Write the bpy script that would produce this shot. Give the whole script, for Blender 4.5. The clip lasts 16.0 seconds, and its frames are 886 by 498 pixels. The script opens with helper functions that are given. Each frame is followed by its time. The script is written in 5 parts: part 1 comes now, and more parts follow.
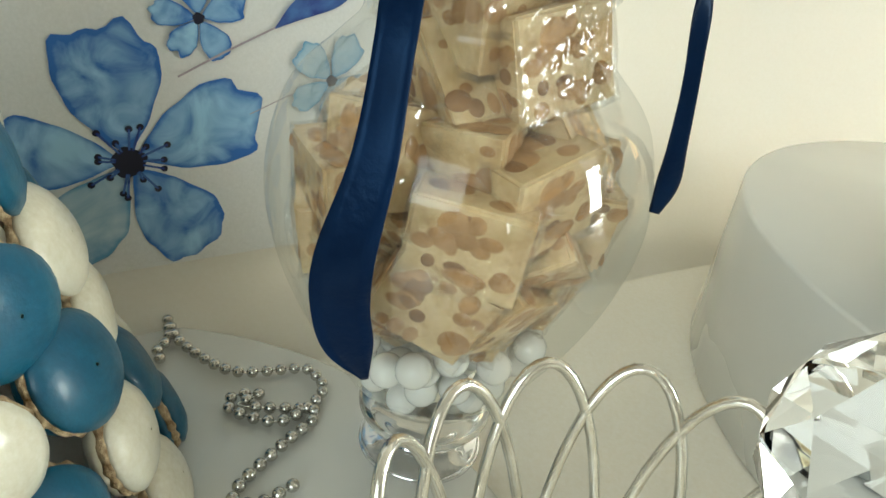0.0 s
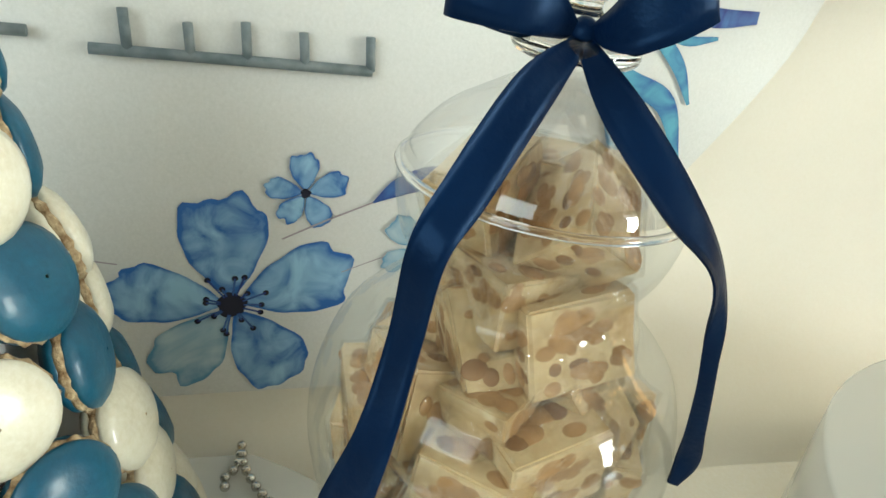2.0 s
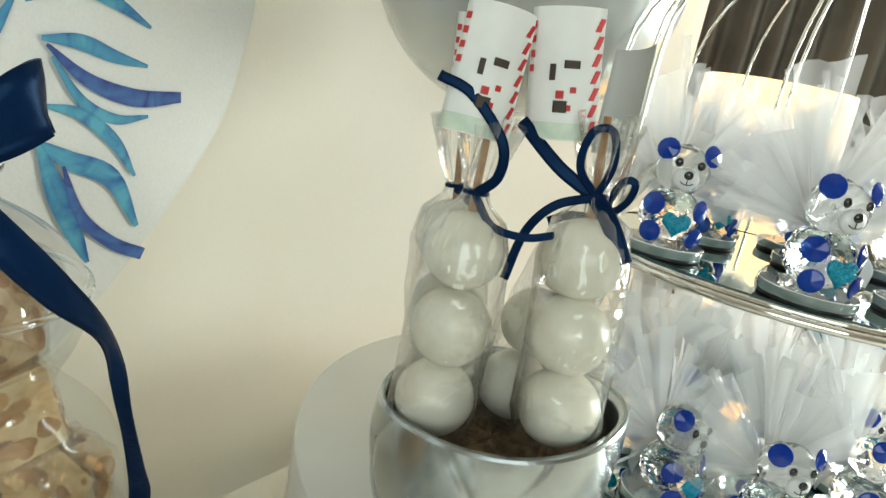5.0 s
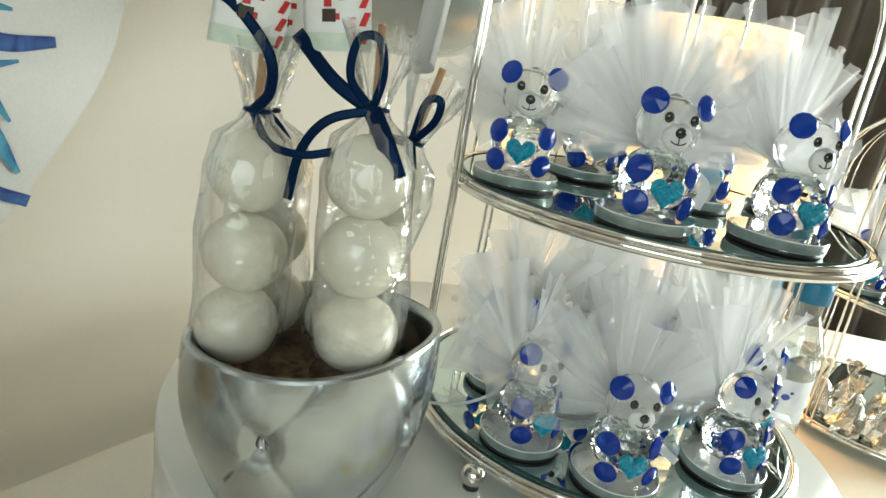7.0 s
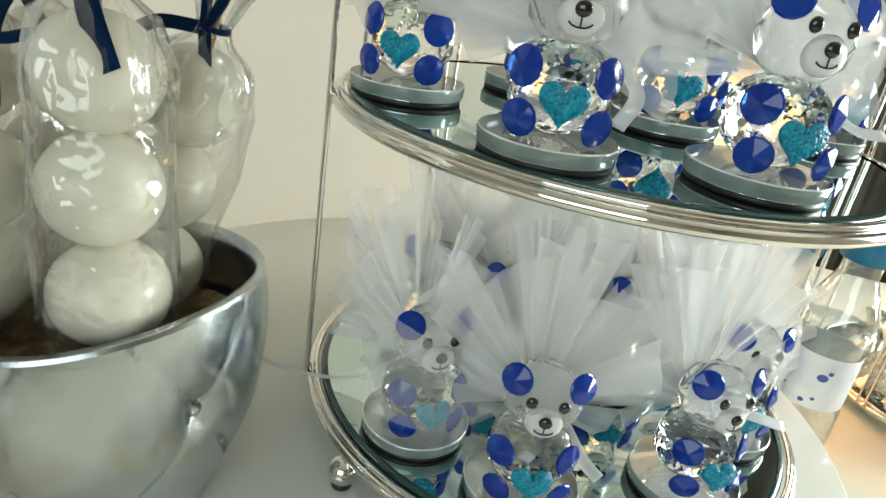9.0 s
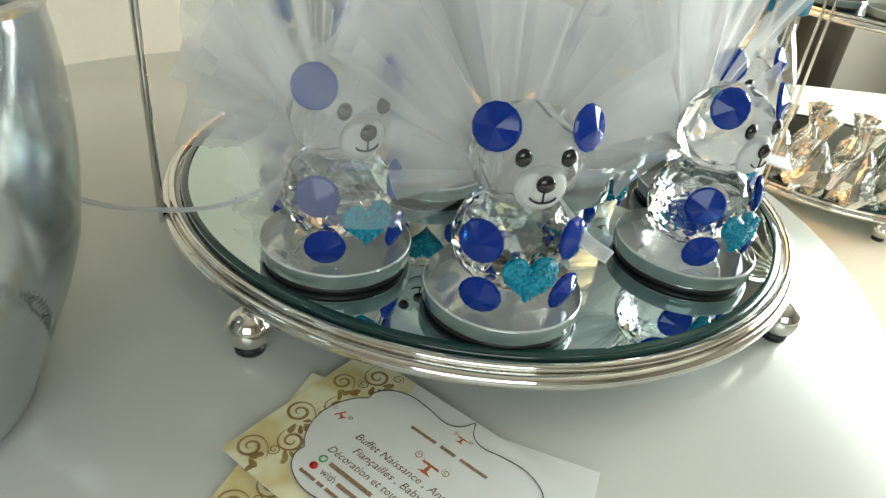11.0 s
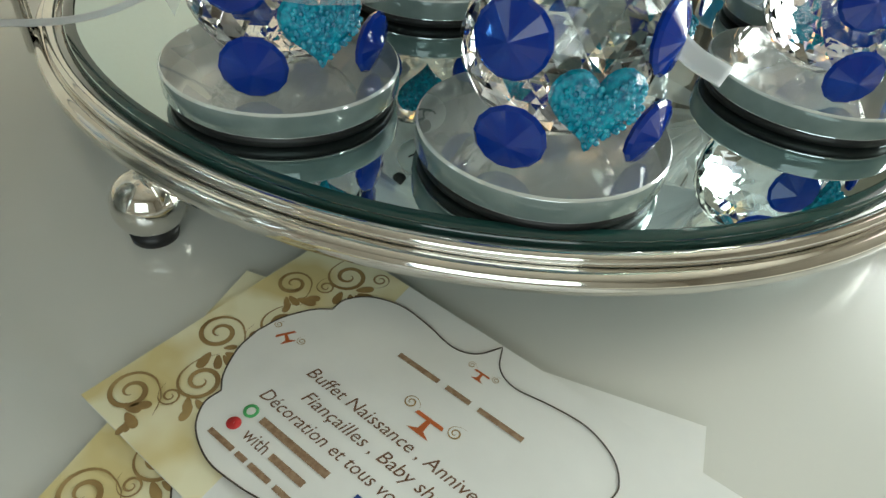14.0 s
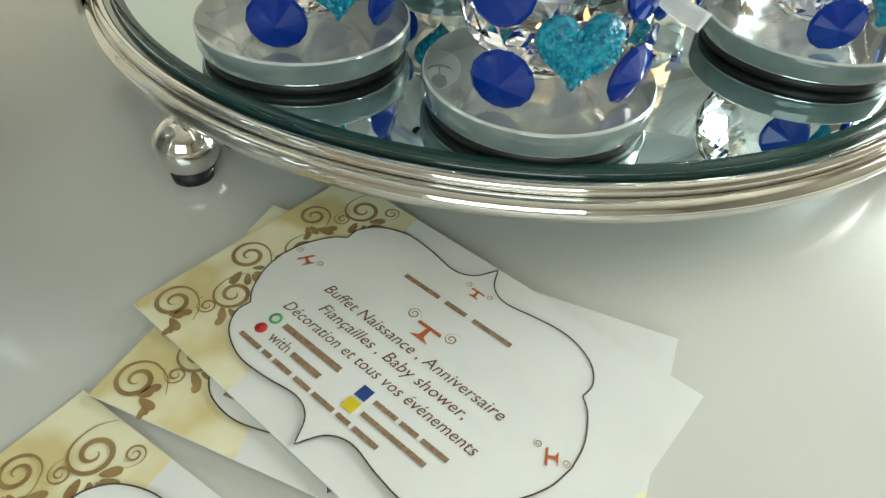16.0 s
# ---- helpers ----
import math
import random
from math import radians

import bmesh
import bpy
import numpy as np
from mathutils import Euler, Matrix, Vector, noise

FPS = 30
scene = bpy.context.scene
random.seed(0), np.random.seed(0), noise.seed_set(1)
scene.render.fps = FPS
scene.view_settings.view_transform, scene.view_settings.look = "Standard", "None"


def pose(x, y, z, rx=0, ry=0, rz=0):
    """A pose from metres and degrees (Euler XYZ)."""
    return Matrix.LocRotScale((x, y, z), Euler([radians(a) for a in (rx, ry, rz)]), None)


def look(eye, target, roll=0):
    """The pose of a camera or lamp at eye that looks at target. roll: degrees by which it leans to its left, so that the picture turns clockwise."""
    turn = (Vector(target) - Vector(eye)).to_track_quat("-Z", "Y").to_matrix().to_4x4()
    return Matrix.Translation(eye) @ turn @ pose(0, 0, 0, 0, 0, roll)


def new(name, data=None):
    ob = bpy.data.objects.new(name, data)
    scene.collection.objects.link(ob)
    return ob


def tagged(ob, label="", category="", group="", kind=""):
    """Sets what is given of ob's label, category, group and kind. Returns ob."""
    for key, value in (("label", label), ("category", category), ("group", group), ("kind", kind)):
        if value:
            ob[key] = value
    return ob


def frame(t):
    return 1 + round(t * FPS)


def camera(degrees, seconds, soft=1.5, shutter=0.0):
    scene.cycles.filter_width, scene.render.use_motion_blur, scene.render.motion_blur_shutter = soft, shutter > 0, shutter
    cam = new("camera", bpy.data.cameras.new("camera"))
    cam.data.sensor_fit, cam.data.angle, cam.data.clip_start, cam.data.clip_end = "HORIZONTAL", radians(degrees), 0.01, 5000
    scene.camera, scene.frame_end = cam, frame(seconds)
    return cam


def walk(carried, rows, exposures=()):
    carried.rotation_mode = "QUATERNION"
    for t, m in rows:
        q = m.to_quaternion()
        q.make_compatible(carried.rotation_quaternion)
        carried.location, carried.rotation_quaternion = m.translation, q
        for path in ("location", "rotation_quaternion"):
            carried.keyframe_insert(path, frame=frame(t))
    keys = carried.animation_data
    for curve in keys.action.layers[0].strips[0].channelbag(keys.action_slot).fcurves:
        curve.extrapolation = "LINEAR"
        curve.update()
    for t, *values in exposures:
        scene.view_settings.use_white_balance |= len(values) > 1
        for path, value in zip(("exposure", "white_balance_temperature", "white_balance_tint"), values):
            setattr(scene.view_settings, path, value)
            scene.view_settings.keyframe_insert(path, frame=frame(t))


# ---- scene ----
cam = camera(67.3, 16.0)
PATH = [
    (0, (-0.163, -0.376, 0.166), (-0.98, 1.177, -0.794), 8.3),
    (0.5, (-0.159, -0.356, 0.186), (-1.089, 1.145, -0.754), 7.6),
    (1, (-0.155, -0.343, 0.208), (-1.201, 1.102, -0.696), 8.5),
    (1.5, (-0.153, -0.341, 0.229), (-1.296, 1.036, -0.663), 9.7),
    (2, (-0.147, -0.343, 0.251), (-1.342, 1.014, -0.603), 10.2),
    (2.5, (-0.132, -0.337, 0.265), (-1.319, 1.064, -0.53), 10.1),
    (3, (-0.122, -0.326, 0.271), (-1.082, 1.274, -0.448), 11.2),
    (3.5, (-0.116, -0.323, 0.278), (-0.795, 1.45, -0.352), 11.8),
    (4, (-0.101, -0.334, 0.282), (-0.545, 1.535, -0.273), 11.0),
    (4.5, (-0.085, -0.349, 0.289), (-0.366, 1.562, -0.229), 11.2),
    (5, (-0.068, -0.366, 0.292), (-0.194, 1.567, -0.205), 11.6),
    (5.2, (-0.061, -0.371, 0.292), (-0.136, 1.57, -0.185), 11.6),
    (7.5, (0.121, -0.316, 0.284), (-0.195, 1.559, -0.338), 9.5),
    (8, (0.165, -0.275, 0.288), (-0.29, 1.558, -0.371), 10.5),
    (10.3, (0.141, -0.163, 0.212), (-0.035, 1.581, -0.752), 6.5),
    (10.5, (0.135, -0.156, 0.201), (0.039, 1.594, -0.762), 6.6),
    (11, (0.127, -0.144, 0.172), (0.211, 1.557, -0.876), 7.1),
    (11.5, (0.123, -0.135, 0.156), (0.256, 1.524, -0.953), 6.8),
    (12, (0.125, -0.127, 0.143), (0.308, 1.493, -1.016), 7.1),
    (12.5, (0.125, -0.118, 0.136), (0.218, 1.501, -1.034), 6.0),
    (13, (0.124, -0.11, 0.123), (0.215, 1.457, -1.116), 6.2),
    (13.5, (0.128, -0.094, 0.117), (0.231, 1.472, -1.123), 6.8),
    (14, (0.134, -0.076, 0.111), (0.206, 1.441, -1.191), 6.4),
    (14.5, (0.136, -0.063, 0.102), (0.181, 1.389, -1.273), 6.0),
    (15, (0.136, -0.059, 0.098), (0.141, 1.322, -1.349), 5.6),
    (15.5, (0.137, -0.07, 0.101), (0.131, 1.32, -1.338), 5.2),
    (16, (0.142, -0.095, 0.116), (0.117, 1.361, -1.255), 4.0),
]
EXPOSURES = [(0.0, 0.36), (2.5, 0.42), (4.0, 0.18), (5.0, 0.02), (8.0, -0.16), (10.5, -0.14), (12.0, -0.22), (13.0, -0.16), (14.5, -0.22), (16.0, 0.04)]
walk(cam, [(t, look(e, g, r)) for t, e, g, r in PATH], EXPOSURES)

# ---- world, light ----
wd = bpy.data.worlds.new("world")
scene.world = wd
wd.use_nodes = True
wn = wd.node_tree.nodes
sky = wn.new("ShaderNodeTexSky")
sky.sky_type = "NISHITA"
sky.sun_disc = False
sky.sun_elevation = radians(35)
sky.sun_rotation = radians(70)
wd.node_tree.links.new(sky.outputs[0], wn["Background"].inputs[0])
wn["Background"].inputs[1].default_value = 0.1


def area_lamp(name, place, target, sx, sy, power, colour):
    d = bpy.data.lights.new(name, "AREA")
    d.shape, d.size, d.size_y, d.energy, d.color = "RECTANGLE", sx, sy, power, colour
    ob = new(name, d)
    ob.matrix_world = look(place, target)
    return ob


# daylight in assumed window openings; the back lamp is an added fill
area_lamp("window_light_side", (2.14, 1.2, 0.46), (0.0, 0.1, 0.1), 1.4, 1.0, 112, (0.90, 1.0, 0.93))
area_lamp("fill_light_back", (0.2, -2.16, 0.75), (0.0, 0.1, 0.1), 1.5, 1.1, 21, (0.88, 1.0, 0.96))
area_lamp("window_light_north", (-0.15, 2.16, 0.62), (-0.05, 0.5, 0.2), 0.8, 1.3, 44, (0.88, 0.98, 1.0))
# bulb of the lit table lamp
bulb = bpy.data.lights.new("lamp_bulb", "POINT")
bulb.energy, bulb.color, bulb.shadow_soft_size = 2.2, (1.0, 0.62, 0.30), 0.03
new("lamp_bulb", bulb).location = (0.262, 0.58, 0.26)

# ---- materials ----


def mat(name, base=(0.8, 0.8, 0.8), rough=0.5, metal=0.0, trans=0.0, ior=1.45, coat=0.0, spec=0.5, sss=0.0):
    m = bpy.data.materials.new(name)
    m.use_nodes = True
    b = m.node_tree.nodes["Principled BSDF"]
    b.inputs["Base Color"].default_value = (*base, 1)
    b.inputs["Roughness"].default_value = rough
    b.inputs["Metallic"].default_value = metal
    b.inputs["Transmission Weight"].default_value = trans
    b.inputs["IOR"].default_value = ior
    b.inputs["Coat Weight"].default_value = coat
    b.inputs["Specular IOR Level"].default_value = spec
    b.inputs["Subsurface Weight"].default_value = sss
    if sss:
        b.inputs["Subsurface Radius"].default_value = (0.01, 0.008, 0.006)
    return m


def vary(m, low, high, scale, detail=4.0, bump=0.0, bump_scale=None, spread=(0.35, 0.65), rough=None, fine=None):
    """Two-scale colour variation and fine relief."""
    nt = m.node_tree
    n, l = nt.nodes, nt.links
    b = n["Principled BSDF"]
    tc = n.new("ShaderNodeTexCoord")
    a = n.new("ShaderNodeTexNoise")
    a.inputs["Scale"].default_value = scale
    a.inputs["Detail"].default_value = detail
    l.new(tc.outputs["Object"], a.inputs["Vector"])
    r = n.new("ShaderNodeValToRGB")
    r.color_ramp.elements[0].position, r.color_ramp.elements[1].position = spread
    r.color_ramp.elements[0].color, r.color_ramp.elements[1].color = (*low, 1), (*high, 1)
    l.new(a.outputs["Fac"], r.inputs["Fac"])
    out = r.outputs["Color"]
    if fine:
        f = n.new("ShaderNodeTexNoise")
        f.inputs["Scale"].default_value = fine
        f.inputs["Detail"].default_value = 3
        l.new(tc.outputs["Object"], f.inputs["Vector"])
        x = n.new("ShaderNodeMix")
        x.data_type, x.blend_type = "RGBA", "OVERLAY"
        x.inputs["Factor"].default_value = 0.35
        l.new(out, x.inputs["A"])
        l.new(f.outputs["Color"], x.inputs["B"])
        h = n.new("ShaderNodeHueSaturation")
        h.inputs["Saturation"].default_value = 0.0
        l.new(f.outputs["Color"], h.inputs["Color"])
        l.new(h.outputs["Color"], x.inputs["B"])
        out = x.outputs["Result"]
    l.new(out, b.inputs["Base Color"])
    if bump:
        g = n.new("ShaderNodeTexNoise")
        g.inputs["Scale"].default_value = bump_scale or scale * 6
        g.inputs["Detail"].default_value = 4
        l.new(tc.outputs["Object"], g.inputs["Vector"])
        p = n.new("ShaderNodeBump")
        p.inputs["Strength"].default_value = bump
        p.inputs["Distance"].default_value = 0.002
        l.new(g.outputs["Fac"], p.inputs["Height"])
        l.new(p.outputs["Normal"], b.inputs["Normal"])
    if rough:
        q = n.new("ShaderNodeMapRange")
        q.inputs["To Min"].default_value, q.inputs["To Max"].default_value = rough
        l.new(a.outputs["Fac"], q.inputs["Value"])
        l.new(q.outputs["Result"], b.inputs["Roughness"])
    return m


def clear_film(name, tint=(1, 1, 1), low=0.04, high=0.7, rough=0.03, bump=0.0, bump_scale=60.0, milk=0.0, milk_colour=(0.9, 0.93, 0.95), exponent=0.5):
    """A thin clear sheet: see-through, with gloss that grows towards grazing view, and some milkiness."""
    m = bpy.data.materials.new(name)
    m.use_nodes = True
    n, l = m.node_tree.nodes, m.node_tree.links
    n.remove(n["Principled BSDF"])
    t = n.new("ShaderNodeBsdfTransparent")
    t.inputs[0].default_value = (*tint, 1)
    g = n.new("ShaderNodeBsdfGlossy")
    g.inputs["Roughness"].default_value = rough
    w = n.new("ShaderNodeLayerWeight")
    w.inputs["Blend"].default_value = exponent
    q = n.new("ShaderNodeMapRange")
    q.inputs["To Min"].default_value, q.inputs["To Max"].default_value = low, high
    l.new(w.outputs["Facing"], q.inputs["Value"])
    base = t.outputs[0]
    if milk:
        d = n.new("ShaderNodeBsdfDiffuse")
        d.inputs[0].default_value = (*milk_colour, 1)
        tl = n.new("ShaderNodeBsdfTranslucent")
        tl.inputs[0].default_value = (*milk_colour, 1)
        dm = n.new("ShaderNodeMixShader")
        dm.inputs[0].default_value = 0.5
        l.new(d.outputs[0], dm.inputs[1])
        l.new(tl.outputs[0], dm.inputs[2])
        k = n.new("ShaderNodeMixShader")
        k.inputs[0].default_value = milk
        l.new(t.outputs[0], k.inputs[1])
        l.new(dm.outputs[0], k.inputs[2])
        base = k.outputs[0]
    x = n.new("ShaderNodeMixShader")
    l.new(q.outputs[0], x.inputs[0])
    l.new(base, x.inputs[1])
    l.new(g.outputs[0], x.inputs[2])
    if bump:
        tc = n.new("ShaderNodeTexCoord")
        nz = n.new("ShaderNodeTexNoise")
        nz.inputs["Scale"].default_value = bump_scale
        l.new(tc.outputs["Object"], nz.inputs["Vector"])
        p = n.new("ShaderNodeBump")
        p.inputs["Strength"].default_value = bump
        p.inputs["Distance"].default_value = 0.004
        l.new(nz.outputs["Fac"], p.inputs["Height"])
        l.new(p.outputs["Normal"], g.inputs["Normal"])
    l.new(x.outputs[0], n["Material Output"].inputs[0])
    return m


M_cloth = vary(mat("cream_cloth", rough=0.85), (0.80, 0.75, 0.63), (0.85, 0.80, 0.69), 3.0, bump=0.12, bump_scale=120, fine=300)
M_backcloth = vary(mat("translucent_cream_cloth", rough=0.85), (0.80, 0.77, 0.68), (0.86, 0.83, 0.75), 3.0, bump=0.12, bump_scale=120, fine=300)


def let_light_through(m, share, colour):
    """Mixes in some light that passes through a thin cloth."""
    n, l = m.node_tree.nodes, m.node_tree.links
    t = n.new("ShaderNodeBsdfTranslucent")
    t.inputs[0].default_value = (*colour, 1)
    x = n.new("ShaderNodeMixShader")
    x.inputs[0].default_value = share
    l.new(n["Principled BSDF"].outputs[0], x.inputs[1])
    l.new(t.outputs[0], x.inputs[2])
    l.new(x.outputs[0], n["Material Output"].inputs[0])


let_light_through(M_backcloth, 0.5, (0.94, 0.91, 0.85))
M_board = vary(mat("white_gloss_board", rough=0.3, coat=0.6), (0.61, 0.612, 0.572), (0.67, 0.668, 0.628), 2.5, bump=0.008, bump_scale=40, rough=(0.2, 0.32))
M_banner = vary(mat("banner_print", rough=0.6), (0.70, 0.71, 0.69), (0.77, 0.77, 0.75), 5.0, bump=0.04, bump_scale=30, fine=400)
M_room = vary(mat("room_plaster", rough=0.9), (0.40, 0.37, 0.32), (0.48, 0.44, 0.38), 2.0, bump=0.1, bump_scale=60)
M_floor = vary(mat("room_floor", rough=0.5), (0.20, 0.16, 0.12), (0.28, 0.22, 0.17), 3.0)
M_curtain = vary(mat("dark_curtain", rough=0.8), (0.07, 0.06, 0.05), (0.12, 0.11, 0.095), 6.0, bump=0.2, bump_scale=200)
M_chrome = vary(mat("chrome", rough=0.06, metal=1.0), (0.74, 0.72, 0.68), (0.84, 0.82, 0.77), 60.0, rough=(0.03, 0.09))
M_mirror = mat("mirror", (0.60, 0.72, 0.71), 0.015, 1.0)
M_glassedge = mat("dark_glass_edge", (0.01, 0.05, 0.045), 0.1, coat=0.5)
M_matteblack = mat("matte_black", (0.012, 0.012, 0.012), 0.45)
M_crystal = mat("cut_crystal", (1, 1, 1), 0.0, trans=1.0, ior=1.54)
M_discfilm = clear_film("clear_disc_top", tint=(0.97, 0.985, 0.98), low=0.05, high=0.5, rough=0.01, milk=0.015, milk_colour=(0.88, 0.92, 0.92))
M_discside = vary(mat("disc_edge_glass", rough=0.08, coat=0.6), (0.17, 0.225, 0.22), (0.26, 0.32, 0.31), 60)
M_discglint = mat("disc_edge_glint", (0.80, 0.86, 0.85), 0.06, metal=0.5, coat=0.5)
M_discbase = vary(mat("silvered_disc_base", rough=0.06, metal=0.6), (0.78, 0.81, 0.82), (0.90, 0.92, 0.92), 40)
M_frost = mat("frosted_crystal", (0.90, 0.91, 0.91), 0.3, trans=0.4, ior=1.4)
M_head = mat("pale_cut_crystal", (0.97, 0.975, 0.97), 0.06, trans=0.88, ior=1.26)
M_gem = mat("blue_gem", (0.002, 0.028, 0.30), 0.04, trans=0.15, ior=1.5, spec=0.4)
M_teal = vary(mat("teal_glitter", rough=0.25, coat=0.3), (0.0, 0.17, 0.30), (0.0, 0.40, 0.56), 700, bump=0.5, bump_scale=900)
M_black = mat("black_bead", (0.01, 0.01, 0.01), 0.12, coat=0.6)
M_tulle = clear_film("white_tulle", low=0.0, high=0.08, rough=0.5, milk=0.31, milk_colour=(0.98, 0.98, 0.99))
M_veil = clear_film("sheer_net", low=0.0, high=0.06, rough=0.5, milk=0.22, milk_colour=(0.97, 0.98, 0.99))
M_satin = vary(mat("navy_satin", rough=0.36, spec=0.26), (0.0012, 0.007, 0.028), (0.002, 0.012, 0.045), 30, bump=0.15, bump_scale=350)
M_satin.node_tree.nodes["Principled BSDF"].inputs["Anisotropic"].default_value = 0.5
M_satin.node_tree.nodes["Principled BSDF"].inputs["Specular Tint"].default_value = (0.22, 0.5, 1.0, 1)
M_jar = clear_film("jar_glass", tint=(0.975, 0.985, 0.98), low=0.035, high=0.36, rough=0.015, exponent=0.3)
M_lidglass = clear_film("lid_glass", tint=(0.985, 0.99, 0.99), low=0.07, high=0.7, rough=0.02, bump=0.3, bump_scale=30)
M_wrap = clear_film("cellophane", tint=(0.99, 0.99, 0.98), low=0.025, high=0.3, rough=0.07, bump=1.0, bump_scale=130, milk=0.02)
M_bag = clear_film("bag_film", tint=(0.99, 0.99, 0.985), low=0.05, high=0.55, rough=0.05, bump=1.0, bump_scale=70, milk=0.04)
M_pearl = mat("pearl", (0.82, 0.81, 0.77), 0.18, coat=0.7, sss=0.1)
M_ball = vary(mat("white_icing", rough=0.34, coat=0.5, sss=0.1), (0.74, 0.71, 0.60), (0.83, 0.80, 0.69), 60, bump=0.15, bump_scale=120)
M_silver = vary(mat("silver_leather", rough=0.24, metal=0.95), (0.44, 0.47, 0.48), (0.54, 0.58, 0.59), 30, bump=0.06, bump_scale=300, rough=(0.16, 0.30))
M_moss = vary(mat("brown_filling", rough=0.9), (0.10, 0.07, 0.04), (0.26, 0.18, 0.10), 120, bump=0.8, bump_scale=300)
M_stick = vary(mat("lolly_stick", rough=0.6), (0.35, 0.18, 0.08), (0.48, 0.27, 0.13), 80)
M_balloon = vary(mat("silver_balloon", rough=0.25, metal=0.55, coat=0.3), (0.50, 0.51, 0.50), (0.58, 0.59, 0.58), 8)
M_shade = mat("lamp_shade", (0.8, 0.6, 0.35), 0.6)
M_shade.node_tree.nodes["Principled BSDF"].inputs["Emission Color"].default_value = (1.0, 0.62, 0.26, 1)
M_shade.node_tree.nodes["Principled BSDF"].inputs["Emission Strength"].default_value = 1.9
M_macteal = vary(mat("teal_shell", rough=0.42, coat=0.15), (0.002, 0.062, 0.118), (0.004, 0.088, 0.155), 70, bump=0.3, bump_scale=180, fine=500)
M_macwhite = vary(mat("pearl_white_shell", rough=0.32, coat=0.3, sss=0.05), (0.62, 0.57, 0.44), (0.74, 0.70, 0.57), 50, bump=0.25, bump_scale=140, fine=500)
M_maccrumb = vary(mat("crumbly_filling", rough=0.9), (0.22, 0.13, 0.06), (0.62, 0.48, 0.30), 260, bump=1.0, bump_scale=500)
M_steelbead = mat("steel_bead", (0.55, 0.54, 0.50), 0.22, 1.0)
M_wire = vary(mat("silver_wire", rough=0.2, metal=0.9), (0.60, 0.57, 0.50), (0.78, 0.75, 0.68), 90)
M_grey = vary(mat("grey_paint", rough=0.5), (0.13, 0.17, 0.19), (0.22, 0.26, 0.28), 90)
M_paper = vary(mat("white_card", rough=0.5), (0.80, 0.80, 0.78), (0.86, 0.86, 0.84), 40, bump=0.02, bump_scale=500)
M_ink = mat("brown_ink", (0.16, 0.08, 0.04), 0.6)
M_barink = vary(mat("faded_brown_ink", rough=0.6), (0.24, 0.14, 0.08), (0.36, 0.24, 0.15), 900)
M_line = mat("dark_line", (0.05, 0.035, 0.025), 0.6)
M_red = mat("red_print", (0.55, 0.03, 0.03), 0.5)
M_mint = vary(mat("mint_print", rough=0.5), (0.55, 0.66, 0.55), (0.72, 0.78, 0.66), 90)
M_greytag = vary(mat("grey_tag_back", rough=0.55), (0.42, 0.42, 0.40), (0.48, 0.48, 0.46), 20)
M_capblue = mat("blue_cap", (0.01, 0.16, 0.30), 0.35)
M_bottle = clear_film("bottle_plastic", tint=(0.95, 0.98, 0.98), low=0.08, high=0.7, rough=0.05, bump=0.6, bump_scale=40, milk=0.08)
M_water = clear_film("water", tint=(0.93, 0.97, 0.97), low=0.02, high=0.4, rough=0.0)
M_label = vary(mat("bottle_label", rough=0.5), (0.60, 0.62, 0.70), (0.82, 0.82, 0.82), 25)
M_labelblue = mat("label_blue", (0.05, 0.09, 0.34), 0.5)
M_foil = vary(mat("silver_foil", rough=0.2, metal=1.0), (0.55, 0.54, 0.50), (0.85, 0.83, 0.78), 40, bump=1.0, bump_scale=120)
M_peach = mat("orange_icon", (0.5, 0.12, 0.03), 0.5)
M_icongreen = mat("green_icon", (0.08, 0.42, 0.14), 0.5)
M_iconblue = mat("blue_icon", (0.02, 0.06, 0.24), 0.5)
M_iconyellow = mat("yellow_icon", (0.75, 0.58, 0.02), 0.5)


def damask():
    """Cream card print with tan scrolls."""
    m = mat("damask_print", rough=0.5)
    nt = m.node_tree
    n, l = nt.nodes, nt.links
    tc = n.new("ShaderNodeTexCoord")
    a = n.new("ShaderNodeTexNoise")
    a.inputs["Scale"].default_value = 55
    l.new(tc.outputs["Object"], a.inputs["Vector"])
    r = n.new("ShaderNodeValToRGB")
    r.color_ramp.elements[0].color, r.color_ramp.elements[1].color = (0.74, 0.62, 0.30, 1), (0.90, 0.85, 0.60, 1)
    r.color_ramp.elements[0].position, r.color_ramp.elements[1].position = 0.4, 0.55
    l.new(a.outputs["Fac"], r.inputs["Fac"])
    l.new(r.outputs["Color"], n["Principled BSDF"].inputs["Base Color"])
    return m


M_damask = damask()
M_scroll = vary(mat("tan_scroll_print", rough=0.5), (0.28, 0.17, 0.06), (0.42, 0.28, 0.11), 150)


